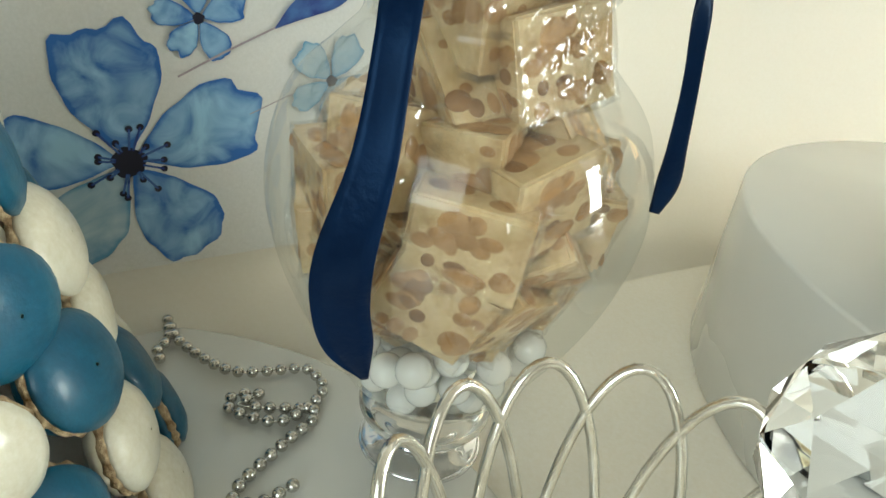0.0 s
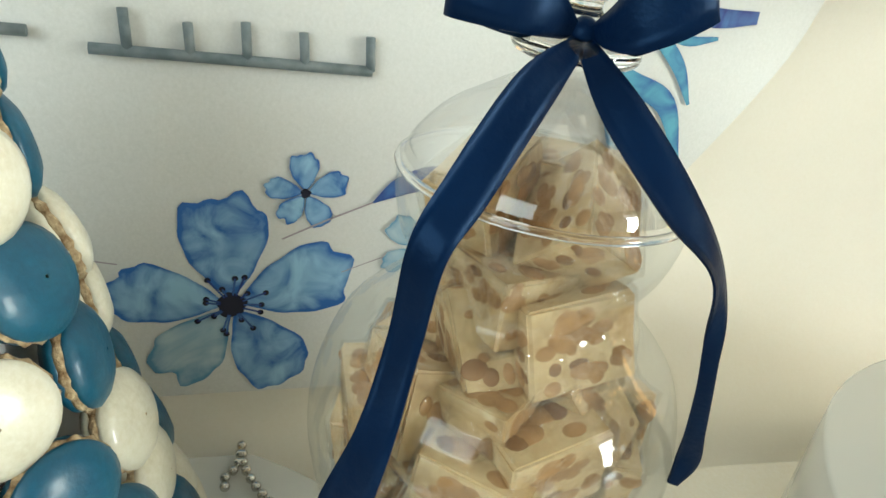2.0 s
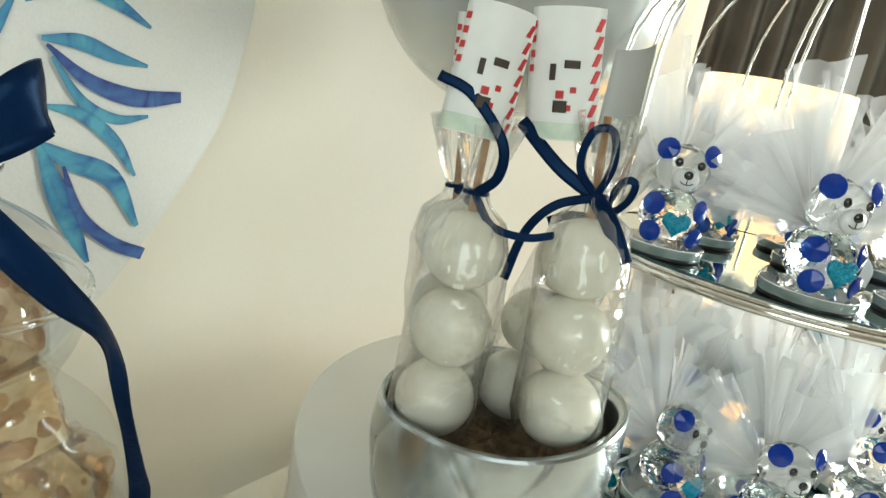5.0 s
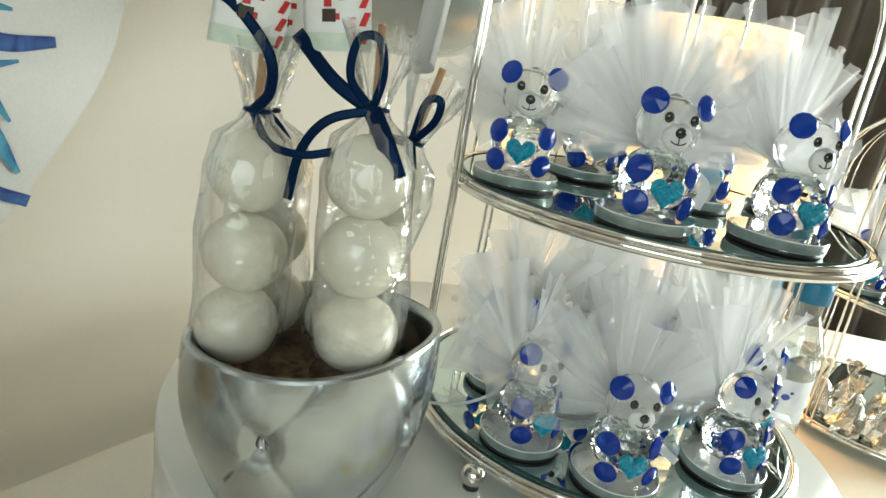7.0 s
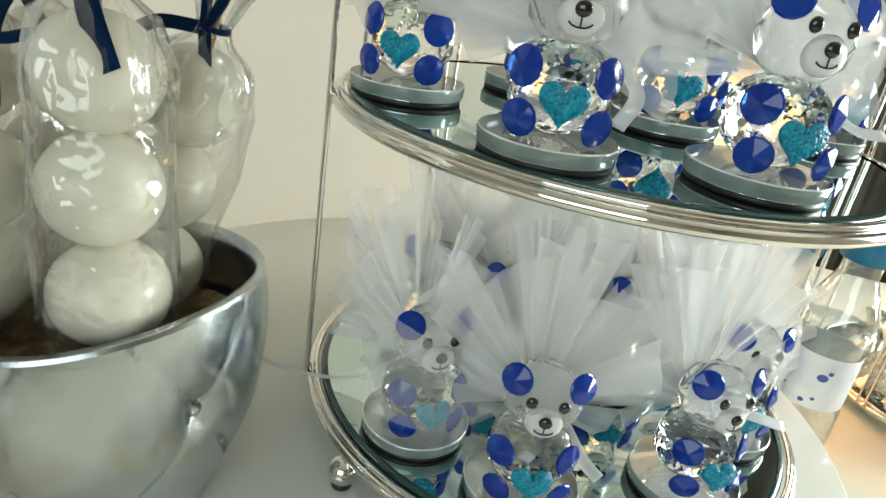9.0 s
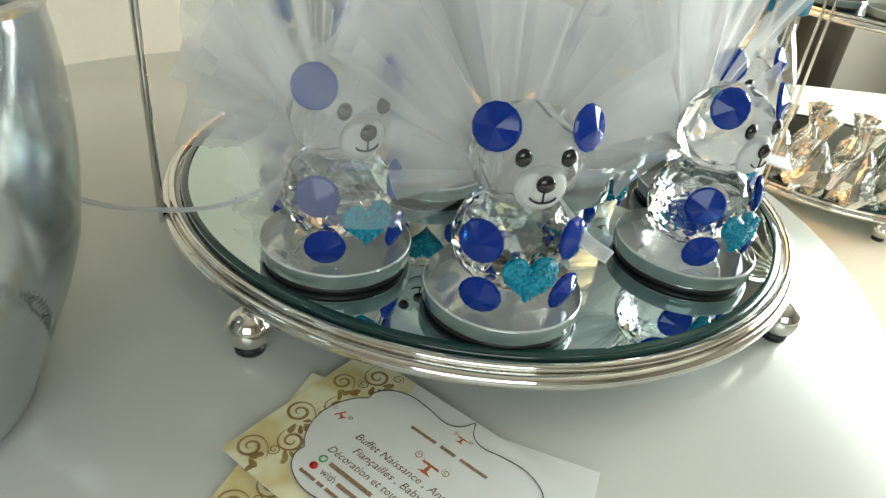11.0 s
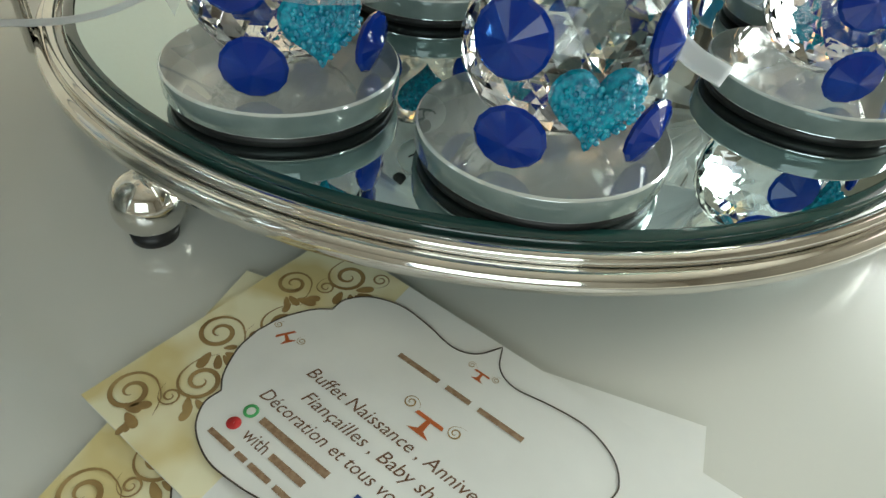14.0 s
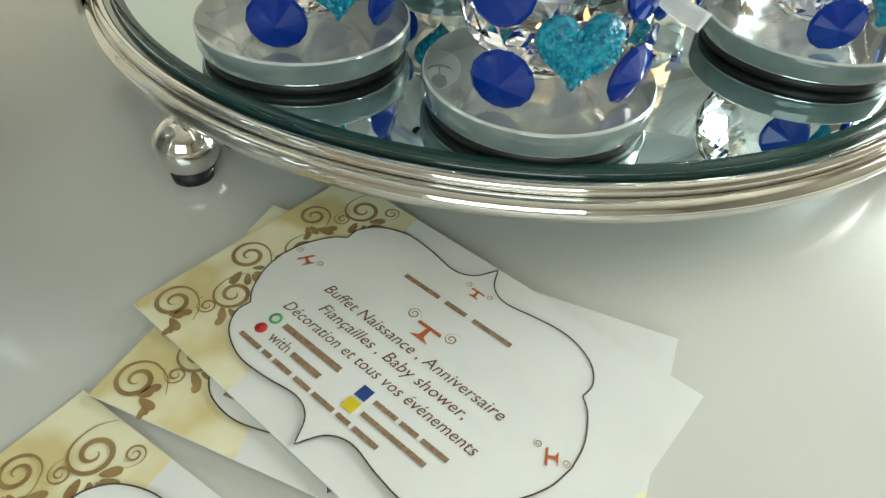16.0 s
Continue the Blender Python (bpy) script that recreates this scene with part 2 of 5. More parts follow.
def watercolour(name, light, dark, scale):
    m = mat(name, rough=0.6)
    nt = m.node_tree
    n, l = nt.nodes, nt.links
    tc = n.new("ShaderNodeTexCoord")
    a = n.new("ShaderNodeTexNoise")
    a.inputs["Scale"].default_value = scale
    a.inputs["Detail"].default_value = 5
    a.inputs["Distortion"].default_value = 1.2
    l.new(tc.outputs["Object"], a.inputs["Vector"])
    at = n.new("ShaderNodeAttribute")
    at.attribute_name = "rim"
    s = n.new("ShaderNodeMath")
    s.operation = "MULTIPLY_ADD"
    s.inputs[1].default_value = 1.35
    l.new(a.outputs["Fac"], s.inputs[0])
    l.new(at.outputs["Fac"], s.inputs[2])
    r = n.new("ShaderNodeValToRGB")
    e = r.color_ramp.elements
    e[0].position, e[1].position = 0.52, 1.15
    e[0].color, e[1].color = (*light, 1), (*dark, 1)
    k = e.new(0.76)
    k.color = (*[(p * 0.55 + q * 0.45) for p, q in zip(light, dark)], 1)
    e[-1].position = 1.0
    l.new(s.outputs[0], r.inputs["Fac"])
    l.new(r.outputs["Color"], n["Principled BSDF"].inputs["Base Color"])
    return m


M_petal = watercolour("blue_watercolour", (0.34, 0.60, 0.80), (0.03, 0.15, 0.48), 34)
M_petalpale = watercolour("pale_watercolour", (0.50, 0.64, 0.70), (0.12, 0.32, 0.52), 22)
M_leafteal = watercolour("teal_watercolour", (0.10, 0.40, 0.54), (0.015, 0.10, 0.34), 34)
M_leafindigo = watercolour("indigo_watercolour", (0.06, 0.16, 0.42), (0.015, 0.03, 0.20), 40)
M_flowerdark = mat("dark_flower_centre", (0.012, 0.012, 0.03), 0.6)
M_stem = mat("mauve_stem_print", (0.42, 0.36, 0.40), 0.6)

# ---- building helpers ----


def mesh_of(name, bm, mats, smooth=True):
    me = bpy.data.meshes.new(name)
    bm.to_mesh(me)
    bm.free()
    for m in (mats if isinstance(mats, (list, tuple)) else [mats]):
        me.materials.append(m)
    if smooth:
        for p in me.polygons:
            p.use_smooth = True
    return me


def part(name, bm, material, parent=None, label="", smooth=True):
    """Links a bmesh as one mesh object under a thing or a part."""
    ob = new(name, mesh_of(name, bm, material, smooth))
    if parent is not None:
        ob.parent = parent
    if label:
        ob["label"] = label
    return ob


def thing(name, m=None, label="", category="", group="", kind=""):
    ob = new(name)
    ob.empty_display_size = 0.02
    if m is not None:
        ob.matrix_world = m
    return tagged(ob, label, category, group, kind)


def lathe(profile, seg=48, close=False, bm=None, centre=(0, 0), fn=None, idx=0):
    """A turned body from (radius, z) pairs. fn(r, a, z) may push the radius."""
    bm = bm or bmesh.new()
    rings = []
    for r, z in profile:
        ring = []
        for i in range(seg):
            a = 2 * math.pi * i / seg
            rr, zz = (r, z) if fn is None else fn(r, a, z)
            ring.append(bm.verts.new((centre[0] + rr * math.cos(a), centre[1] + rr * math.sin(a), zz)))
        rings.append(ring)
    for p, q in zip(rings, rings[1:]):
        for i in range(seg):
            f = bm.faces.new((p[i], p[(i + 1) % seg], q[(i + 1) % seg], q[i]))
            f.material_index = idx
    if close:
        bm.faces.new(list(reversed(rings[0]))).material_index = idx
        bm.faces.new(rings[-1]).material_index = idx
    return bm


def tube(points, r, seg=8, bm=None, closed=False, idx=0, taper=None):
    """A round rod along points."""
    bm = bm or bmesh.new()
    pts = [Vector(p) for p in points]
    n = len(pts)
    rings = []
    ref = None
    for i, p in enumerate(pts):
        a = pts[(i - 1) % n] if closed or i else pts[0]
        b = pts[(i + 1) % n] if closed or i < n - 1 else pts[-1]
        d = (b - a).normalized()
        if ref is None:
            ref = d.orthogonal().normalized()
        ref = (ref - d * ref.dot(d)).normalized()
        s = d.cross(ref)
        k = r if taper is None else r * taper(i / max(1, n - 1))
        rings.append([bm.verts.new(p + (ref * math.cos(2 * math.pi * j / seg) + s * math.sin(2 * math.pi * j / seg)) * k) for j in range(seg)])
    m = n if closed else n - 1
    for i in range(m):
        p, q = rings[i], rings[(i + 1) % n]
        for j in range(seg):
            bm.faces.new((p[j], p[(j + 1) % seg], q[(j + 1) % seg], q[j])).material_index = idx
    if not closed:
        bm.faces.new(list(reversed(rings[0]))).material_index = idx
        bm.faces.new(rings[-1]).material_index = idx
    return bm


def ball(bm, c, r, seg=16, rings=10, scale=(1, 1, 1), idx=0, rot=None):
    m = Matrix.Translation(c) @ (rot or Matrix()) @ Matrix.Diagonal((*[r * s for s in scale], 1))
    res = bmesh.ops.create_uvsphere(bm, u_segments=seg, v_segments=rings, radius=1, matrix=m)
    for f in {f for v in res["verts"] for f in v.link_faces}:
        f.material_index = idx
    return bm


def facet_ball(bm, c, r, idx=0, sub=2, scale=(1, 1, 1)):
    m = Matrix.Translation(c) @ Matrix.Diagonal((*[r * s for s in scale], 1))
    res = bmesh.ops.create_icosphere(bm, subdivisions=sub, radius=1, matrix=m)
    for f in {f for v in res["verts"] for f in v.link_faces}:
        f.material_index = idx
    return bm


def slab(bm, outline, z0, z1, idx=0, m=None):
    """A flat piece from a 2D outline, z0 to z1."""
    lo = [bm.verts.new((m or Matrix()) @ Vector((x, y, z0))) for x, y in outline]
    hi = [bm.verts.new((m or Matrix()) @ Vector((x, y, z1))) for x, y in outline]
    n = len(outline)
    fs = [bm.faces.new(list(reversed(lo))), bm.faces.new(hi)]
    for i in range(n):
        fs.append(bm.faces.new((lo[i], lo[(i + 1) % n], hi[(i + 1) % n], hi[i])))
    for f in fs:
        f.material_index = idx
    return bm


def spline(ctrl, n=10):
    """Catmull-Rom through control points."""
    p = [Vector(c) for c in ctrl]
    p = [p[0] * 2 - p[1]] + p + [p[-1] * 2 - p[-2]]
    out = []
    for i in range(1, len(p) - 2):
        for k in range(n):
            t = k / n
            a, b, c, d = p[i - 1], p[i], p[i + 1], p[i + 2]
            out.append(0.5 * (2 * b + (c - a) * t + (2 * a - 5 * b + 4 * c - d) * t * t + (3 * b - a - 3 * c + d) * t ** 3))
    return out + [p[-2]]


def ribbon(ctrl, width, normals, bm=None, n=12, thick=0.0004, idx=0, curl=0.0):
    """A cloth band along control points; normals: the face direction at each one. Widths may be a list."""
    bm = bm or bmesh.new()
    c = spline(ctrl, n)
    nn = spline(normals, n)
    ws = width if isinstance(width, (list, tuple)) else [width] * len(ctrl)
    ww = [v.x for v in spline([(w, 0, 0) for w in ws], n)]
    rows = []
    for i, p in enumerate(c):
        d = (c[min(i + 1, len(c) - 1)] - c[max(i - 1, 0)]).normalized()
        s = d.cross(nn[i]).normalized()
        u = s.cross(d).normalized()
        row = []
        for j in range(5):
            f = j / 4 - 0.5
            row.append(p + s * (f * ww[i]) + u * (curl * ww[i] * (0.25 - f * f)))
        rows.append((row, u))
    top = [[bm.verts.new(v + u * thick) for v in row] for row, u in rows]
    bot = [[bm.verts.new(v - u * thick) for v in row] for row, u in rows]
    for i in range(len(rows) - 1):
        for j in range(4):
            bm.faces.new((top[i][j], top[i][j + 1], top[i + 1][j + 1], top[i + 1][j])).material_index = idx
            bm.faces.new((bot[i][j], bot[i + 1][j], bot[i + 1][j + 1], bot[i][j + 1])).material_index = idx
        for j in (0, 4):
            bm.faces.new((top[i][j], top[i + 1][j], bot[i + 1][j], bot[i][j])).material_index = idx
    for i in (0, -1):
        bm.faces.new([*top[i], *reversed(bot[i])]).material_index = idx
    return bm


def box(bm, lo, hi, idx=0):
    return slab(bm, [(lo[0], lo[1]), (hi[0], lo[1]), (hi[0], hi[1]), (lo[0], hi[1])], lo[2], hi[2], idx)


# ---- room ----
TZ = -0.128  # the table cover's height


def structure(name, bm, m, label, smooth=False):
    return tagged(part(name, bm, m, None, label, smooth), kind="structure")


# unseen room shell, assumed: it shuts out the sky and bounces lamp light
FZ, CZ = -0.78, 1.75
structure("floor", box(bmesh.new(), (-2.2, -2.2, FZ - 0.1), (2.2, 2.2, FZ)), M_floor, "assumed dark brown floor of the unseen room")
structure("ceiling", box(bmesh.new(), (-2.2, -2.2, CZ), (2.2, 2.2, CZ + 0.1)), M_room, "assumed plain plaster ceiling of the unseen room")
structure("wall_west", box(bmesh.new(), (-2.3, -2.2, FZ), (-2.2, 2.2, CZ)), M_room, "assumed plain plaster wall of the unseen room")


def window_wall(name, m, c0, c1):
    """A wall 4.4 wide in its own x, with a window opening from c0 to c1 and 0.1 thick."""
    bm = bmesh.new()
    for lo, hi in (((-2.2, 0, FZ), (c0, 0.1, CZ)), ((c1, 0, FZ), (2.2, 0.1, CZ)), ((c0, 0, FZ), (c1, 0.1, -0.1)), ((c0, 0, 1.4), (c1, 0.1, CZ))):
        box(bm, lo, hi)
    bmesh.ops.transform(bm, matrix=m, verts=bm.verts)
    structure(name, bm, M_room, "assumed plaster wall with an opening for an area lamp")


window_wall("wall_north", pose(0, 2.2, 0), -0.6, 0.3)
window_wall("wall_east", pose(2.2, 0, 0, 0, 0, -90), -1.93, -0.47)
window_wall("wall_south", pose(0, -2.2, 0, 0, 0, 180), -1.0, 0.6)

# table with a beige cover
bm = bmesh.new()
box(bm, (-1.0, -0.75, TZ - 0.03), (1.15, 1.0, TZ))
table = tagged(part("table", bm, M_cloth, None, "", False), "long buffet table under a smooth cream cover", "table")
for x, y in ((-0.95, -0.7), (1.1, -0.7), (-0.95, 0.95), (1.1, 0.95)):
    part("leg", box(bmesh.new(), (x - 0.03, y - 0.03, FZ), (x + 0.03, y + 0.03, TZ - 0.03)), M_room, table, "", False)

# cream backdrop cloth: it runs behind the banner, turns, and coves onto the table
bm = bmesh.new()
plan = spline([(-0.90, -0.68, 0), (-0.74, -0.42, 0), (-0.585, -0.15, 0), (-0.45, 0.10, 0), (-0.36, 0.275, 0), (-0.27, 0.40, 0), (-0.14, 0.48, 0), (0.0, 0.515, 0), (0.135, 0.53, 0)], 8)
rows = []
for k, p in enumerate(plan):
    d = (plan[min(k + 1, len(plan) - 1)] - plan[max(k - 1, 0)]).normalized()
    inw = Vector((d.y, -d.x, 0))
    col = []
    for j in range(7):
        a = radians(90 * j / 6)
        R = 0.14
        col.append(p + inw * (R - R * math.sin(a)) + Vector((0, 0, TZ + 0.0004 + R - R * math.cos(a))))
    for z in (0.2, 0.3, 0.45, 0.7, 1.0):
        wob = 0.006 * math.sin(9 * p.x + 14 * p.y + 5 * z)
        col.append(p - inw * (abs(wob)) + Vector((0, 0, z)))
    rows.append([(v, inw) for v in col])
front = [[bm.verts.new(v) for v, _ in c] for c in rows]
rear = [[bm.verts.new(v - n * 0.003 - Vector((0, 0, 0.0003))) for v, n in c] for c in rows]
for k in range(len(rows) - 1):
    for j in range(len(rows[0]) - 1):
        bm.faces.new((front[k][j], front[k + 1][j], front[k + 1][j + 1], front[k][j + 1]))
        bm.faces.new((rear[k][j], rear[k][j + 1], rear[k + 1][j + 1], rear[k + 1][j]))
structure("backdrop", bm, M_backcloth, "smooth cream backdrop cloth behind the table", True)

# dark pleated curtain behind the lamp
bm = bmesh.new()
for k in range(100):
    x0 = 0.10 + k * 0.0075
    y0 = 1.06 + 0.018 * math.sin(k * 0.75) + 0.006 * math.sin(k * 0.31)
    v = [bm.verts.new((x0, y0, FZ)), bm.verts.new((x0, y0, 1.3)), bm.verts.new((x0, y0 + 0.004, 1.3)), bm.verts.new((x0, y0 + 0.004, FZ))]
    if k:
        for a in range(4):
            bm.faces.new((prev[a], v[a], v[(a + 1) % 4], prev[(a + 1) % 4]))
    prev = v
structure("curtain", bm, M_curtain, "dark brown pleated curtain behind the buffet", True)


def drum(name, c, r, z0, z1, label):
    b = 0.0025
    return tagged(part(name, lathe([(0.001, z0), (r - b, z0), (r, z0 + b), (r, z1 - b), (r - b * 0.3, z1 - b * 0.3), (r - b, z1), (0.001, z1)], 128, centre=c), M_board), label, "display board")


drum("round_pedestal", (0.081, 0.18), 0.278, TZ, 0.0, "wide round glossy white pedestal carrying the mirrored stand")
drum("round_board", (-0.35, -0.345), 0.243, TZ, -0.117, "round glossy white board under the macaron cone")

# ---- banner ----


def on_banner(u, z, off=0.0):
    """A place on the slanting banner: u along it, z up, off in front of it."""
    return Vector((-0.4506 + 0.4657 * u + 0.885 * off, 0.885 * u - 0.4657 * off, z))


banner = thing("banner", label="white printed banner with blue watercolour flowers", category="banner")
edge = [(v.x, v.y) for v in spline([(-0.75, -0.114, 0), (-0.45, -0.116, 0), (-0.19, -0.121, 0), (-0.10, -0.114, 0), (-0.04, -0.099, 0), (0.05, -0.045, 0), (0.12, 0.018, 0), (0.168, 0.072, 0), (0.21, 0.13, 0), (0.255, 0.205, 0), (0.272, 0.265, 0), (0.281, 0.33, 0), (0.275, 0.44, 0), (0.23, 0.55, 0), (0.11, 0.66, 0), (-0.1, 0.74, 0), (-0.4, 0.75, 0), (-0.68, 0.66, 0), (-0.78, 0.4, 0)], 5)]
bm = bmesh.new()
fr = [bm.verts.new(on_banner(y, z)) for y, z in edge]
bk = [bm.verts.new(on_banner(y, z, -0.004)) for y, z in edge]
bm.faces.new(fr)
bm.faces.new(list(reversed(bk)))
for i in range(len(edge)):
    bm.faces.new((fr[i], bk[i], bk[(i + 1) % len(edge)], fr[(i + 1) % len(edge)]))
part("panel", bm, M_banner, banner, "white printed board with a curved edge", False)
LIFT = [0.0006]


def print_shape(name, outline, material, centre=None, parent=banner):
    """A flat print on the banner; its 'rim' value grows towards the outline."""
    bm = bmesh.new()
    lay = bm.verts.layers.float.new("rim")
    LIFT[0] += 0.00003
    off = LIFT[0]
    cy = sum(p[0] for p in outline) / len(outline) if centre is None else centre[0]
    cz = sum(p[1] for p in outline) / len(outline) if centre is None else centre[1]
    rings = []
    for k, f in enumerate((0.25, 0.6, 0.86, 1.0)):
        ring = []
        for y, z in outline:
            v = bm.verts.new(on_banner(cy + (y - cy) * f, cz + (z - cz) * f, off))
            v[lay] = (0.06, 0.0, 0.10, 0.38)[k]
            ring.append(v)
        rings.append(ring)
    c = bm.verts.new(on_banner(cy, cz, off))
    n = len(outline)
    for i in range(n):
        bm.faces.new((c, rings[0][i], rings[0][(i + 1) % n]))
        for a, b in zip(rings, rings[1:]):
            bm.faces.new((a[i], b[i], b[(i + 1) % n], a[(i + 1) % n]))
    return part(name, bm, material, parent)


def petal_outline(c, ang, length, wide, notch=0.0, seed=0):
    """A broad petal: narrow at its root, wide and lobed at its end."""
    pts = []
    for i in range(48):
        t = 2 * math.pi * i / 48
        u = 0.5 - 0.5 * math.cos(t)
        w = math.sin(t) * (0.10 + 0.90 * u ** 0.55) * 0.95
        lobe = 1 + 0.035 * math.sin(6 * t + seed * 1.7) + 0.025 * math.sin(11 * t + seed)
        far = math.exp(-((t - math.pi - 0.35 * math.sin(seed * 2.1)) / 0.22) ** 2)
        x, y = u * length * (1 + (lobe - 1) * u - 0.07 * notch * far), w * wide * 0.5 * lobe
        pts.append((c[0] + x * math.cos(ang) - y * math.sin(ang), c[1] + x * math.sin(ang) + y * math.cos(ang)))
    return pts


def flower(c, size, turn, pale=()):
    for k, (a, ln, wd_) in enumerate(((97, 1.04, 1.02), (21, 1.08, 0.98), (-57, 1.0, 0.92), (-126, 0.92, 0.86), (171, 1.0, 0.80))):
        a = radians(a + turn)
        o = (c[0] + 0.06 * size * math.cos(a), c[1] + 0.07 * size * math.sin(a))
        print_shape("petal", petal_outline(o, a, size * ln, size * wd_, 1.0, k), M_petalpale if k in pale else M_petal)
    ol = [(c[0] + size * 0.13 * (1 + 0.12 * math.sin(5 * t)) * math.cos(t), c[1] + size * 0.13 * (1 + 0.12 * math.cos(3 * t)) * math.sin(t)) for t in [2 * math.pi * i / 24 for i in range(24)]]
    print_shape("flower_centre", ol, M_flowerdark)
    if size > 0.03:
        for k in range(16):
            a = 2 * math.pi * k / 16 + 0.13 * math.sin(k * 3)
            r = size * (0.26 + 0.08 * math.sin(k * 2.3))
            q = (c[0] + r * math.cos(a), c[1] + r * math.sin(a))
            s = size * 0.028
            print_shape("stamen", [(q[0] + s * math.cos(t), q[1] + s * math.sin(t)) for t in [2 * math.pi * i / 10 for i in range(10)]], M_flowerdark)
            w = size * 0.009
            nx, ny = -math.sin(a) * w, math.cos(a) * w
            b0 = (c[0] + size * 0.1 * math.cos(a), c[1] + size * 0.1 * math.sin(a))
            print_shape("filament", [(b0[0] + nx, b0[1] + ny), (q[0] + nx, q[1] + ny), (q[0] - nx, q[1] - ny), (b0[0] - nx, b0[1] - ny)], M_leafindigo)


def brush(ctrl, widths, material, name="leaf"):
    """A painted stroke with varying width along (y, z) points."""
    c = spline([(a, b, 0) for a, b in ctrl], 6)
    ww = [v.x for v in spline([(w, 0, 0) for w in widths], 6)]
    left, right = [], []
    for i, p in enumerate(c):
        d = (c[min(i + 1, len(c) - 1)] - c[max(i - 1, 0)]).normalized()
        n = Vector((-d.y, d.x, 0)) * max(0.0003, ww[i]) * 0.5
        left.append(p + n)
        right.append(p - n)
    bm = bmesh.new()
    lay = bm.verts.layers.float.new("rim")
    LIFT[0] += 0.00003
    rows = []
    for i in range(len(c)):
        row = []
        for q, rim in ((left[i], 0.22), (left[i] * 0.7 + right[i] * 0.3, 0.05), (left[i] * 0.3 + right[i] * 0.7, 0.0), (right[i], 0.12)):
            v = bm.verts.new(on_banner(q.x, q.y, LIFT[0]))
            v[lay] = rim
            row.append(v)
        rows.append(row)
    for a, b in zip(rows, rows[1:]):
        for j in range(3):
            bm.faces.new((a[j], a[j + 1], b[j + 1], b[j]))
    return part(name, bm, material, banner)


flower((-0.151, -0.013), 0.079, 0, pale=(3,))
flower((-0.105, 0.076), 0.0265, 0)
brush([(-0.119, 0.041), (-0.09, 0.056), (-0.0565, 0.072)], [0.0012, 0.0014, 0.0012], M_stem, "stem")
brush([(-0.224, 0.02), (-0.26, 0.024), (-0.31, 0.018)], [0.0009, 0.0012, 0.0009], M_stem, "stem")
brush([(-0.058, 0.071), (-0.04, 0.084), (-0.018, 0.093), (-0.002, 0.098)], [0.001, 0.014, 0.016, 0.001], M_leafindigo)
brush([(-0.075, 0.015), (-0.045, 0.028), (-0.015, 0.038)], [0.0006, 0.0008, 0.0005], M_stem, "stem")
flower((-0.018, 0.036), 0.030, 40, pale=(0, 1, 2, 3, 4))
# feathery leaf sprays on the far half
for ctrl, w, m_ in (
    ([(0.045, 0.262), (0.08, 0.263), (0.115, 0.256), (0.15, 0.252)], [0.004, 0.013, 0.011, 0.003], M_leafteal),
    ([(0.05, 0.258), (0.09, 0.236), (0.14, 0.226), (0.192, 0.23)], [0.003, 0.012, 0.016, 0.010], M_leafindigo),
    ([(0.03, 0.285), (0.07, 0.300), (0.11, 0.296), (0.15, 0.282)], [0.003, 0.010, 0.011, 0.003], M_leafteal),
    ([(0.055, 0.25), (0.085, 0.22), (0.12, 0.208), (0.155, 0.212)], [0.003, 0.009, 0.009, 0.003], M_leafteal),
    ([(0.05, 0.215), (0.085, 0.21), (0.12, 0.19), (0.145, 0.162)], [0.003, 0.011, 0.012, 0.003], M_leafteal),
    ([(0.04, 0.19), (0.075, 0.175), (0.12, 0.16), (0.152, 0.118)], [0.003, 0.016, 0.018, 0.005], M_leafteal),
    ([(0.045, 0.19), (0.065, 0.15), (0.085, 0.115), (0.10, 0.09)], [0.004, 0.018, 0.015, 0.004], M_leafteal),
    ([(0.07, 0.17), (0.09, 0.13), (0.125, 0.105), (0.162, 0.092)], [0.003, 0.010, 0.012, 0.012], M_leafindigo),
    ([(0.02, 0.31), (0.06, 0.335), (0.10, 0.345), (0.14, 0.342)], [0.003, 0.012, 0.012, 0.003], M_leafteal),
    ([(0.02, 0.285), (0.005, 0.26), (-0.01, 0.24), (-0.02, 0.21)], [0.004, 0.010, 0.010, 0.003], M_leafteal),
):
    brush([(0.063 + 0.78 * p, q) for p, q in ctrl], [0.9 * k for k in w], m_)
# raised grey bars where a name stands
bars = thing("name_bars", label="raised grey bars standing for a name on the banner", category="sign")
for y0, y1, z in ((-0.232, -0.070, 0.160), (-0.37, -0.262, 0.163)):
    b2 = bmesh.new()
    tube([on_banner(y0, z, 0.005), on_banner(y1, z + 0.003, 0.005)], 0.0034, 10, b2)
    part("bar", b2, M_grey, bars)
for y0, z0, z1 in ((-0.212, 0.160, 0.184), (-0.178, 0.160, 0.180), (-0.146, 0.160, 0.184), (-0.112, 0.162, 0.182), (-0.071, 0.163, 0.184), (-0.29, 0.163, 0.19)):
    b2 = bmesh.new()
    tube([on_banner(y0, z0, 0.005), on_banner(y0 - 0.002, z1, 0.005)], 0.003, 10, b2)
    part("bar", b2, M_grey, bars)

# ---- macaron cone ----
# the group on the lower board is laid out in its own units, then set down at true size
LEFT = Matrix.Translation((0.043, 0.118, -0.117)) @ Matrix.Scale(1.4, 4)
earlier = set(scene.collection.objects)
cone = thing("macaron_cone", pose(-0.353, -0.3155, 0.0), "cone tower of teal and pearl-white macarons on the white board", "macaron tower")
part("cone_core", lathe([(0.001, 0.0005), (0.071, 0.0005), (0.070, 0.004), (0.004, 0.226), (0.001, 0.228)], 40), M_paper, cone)


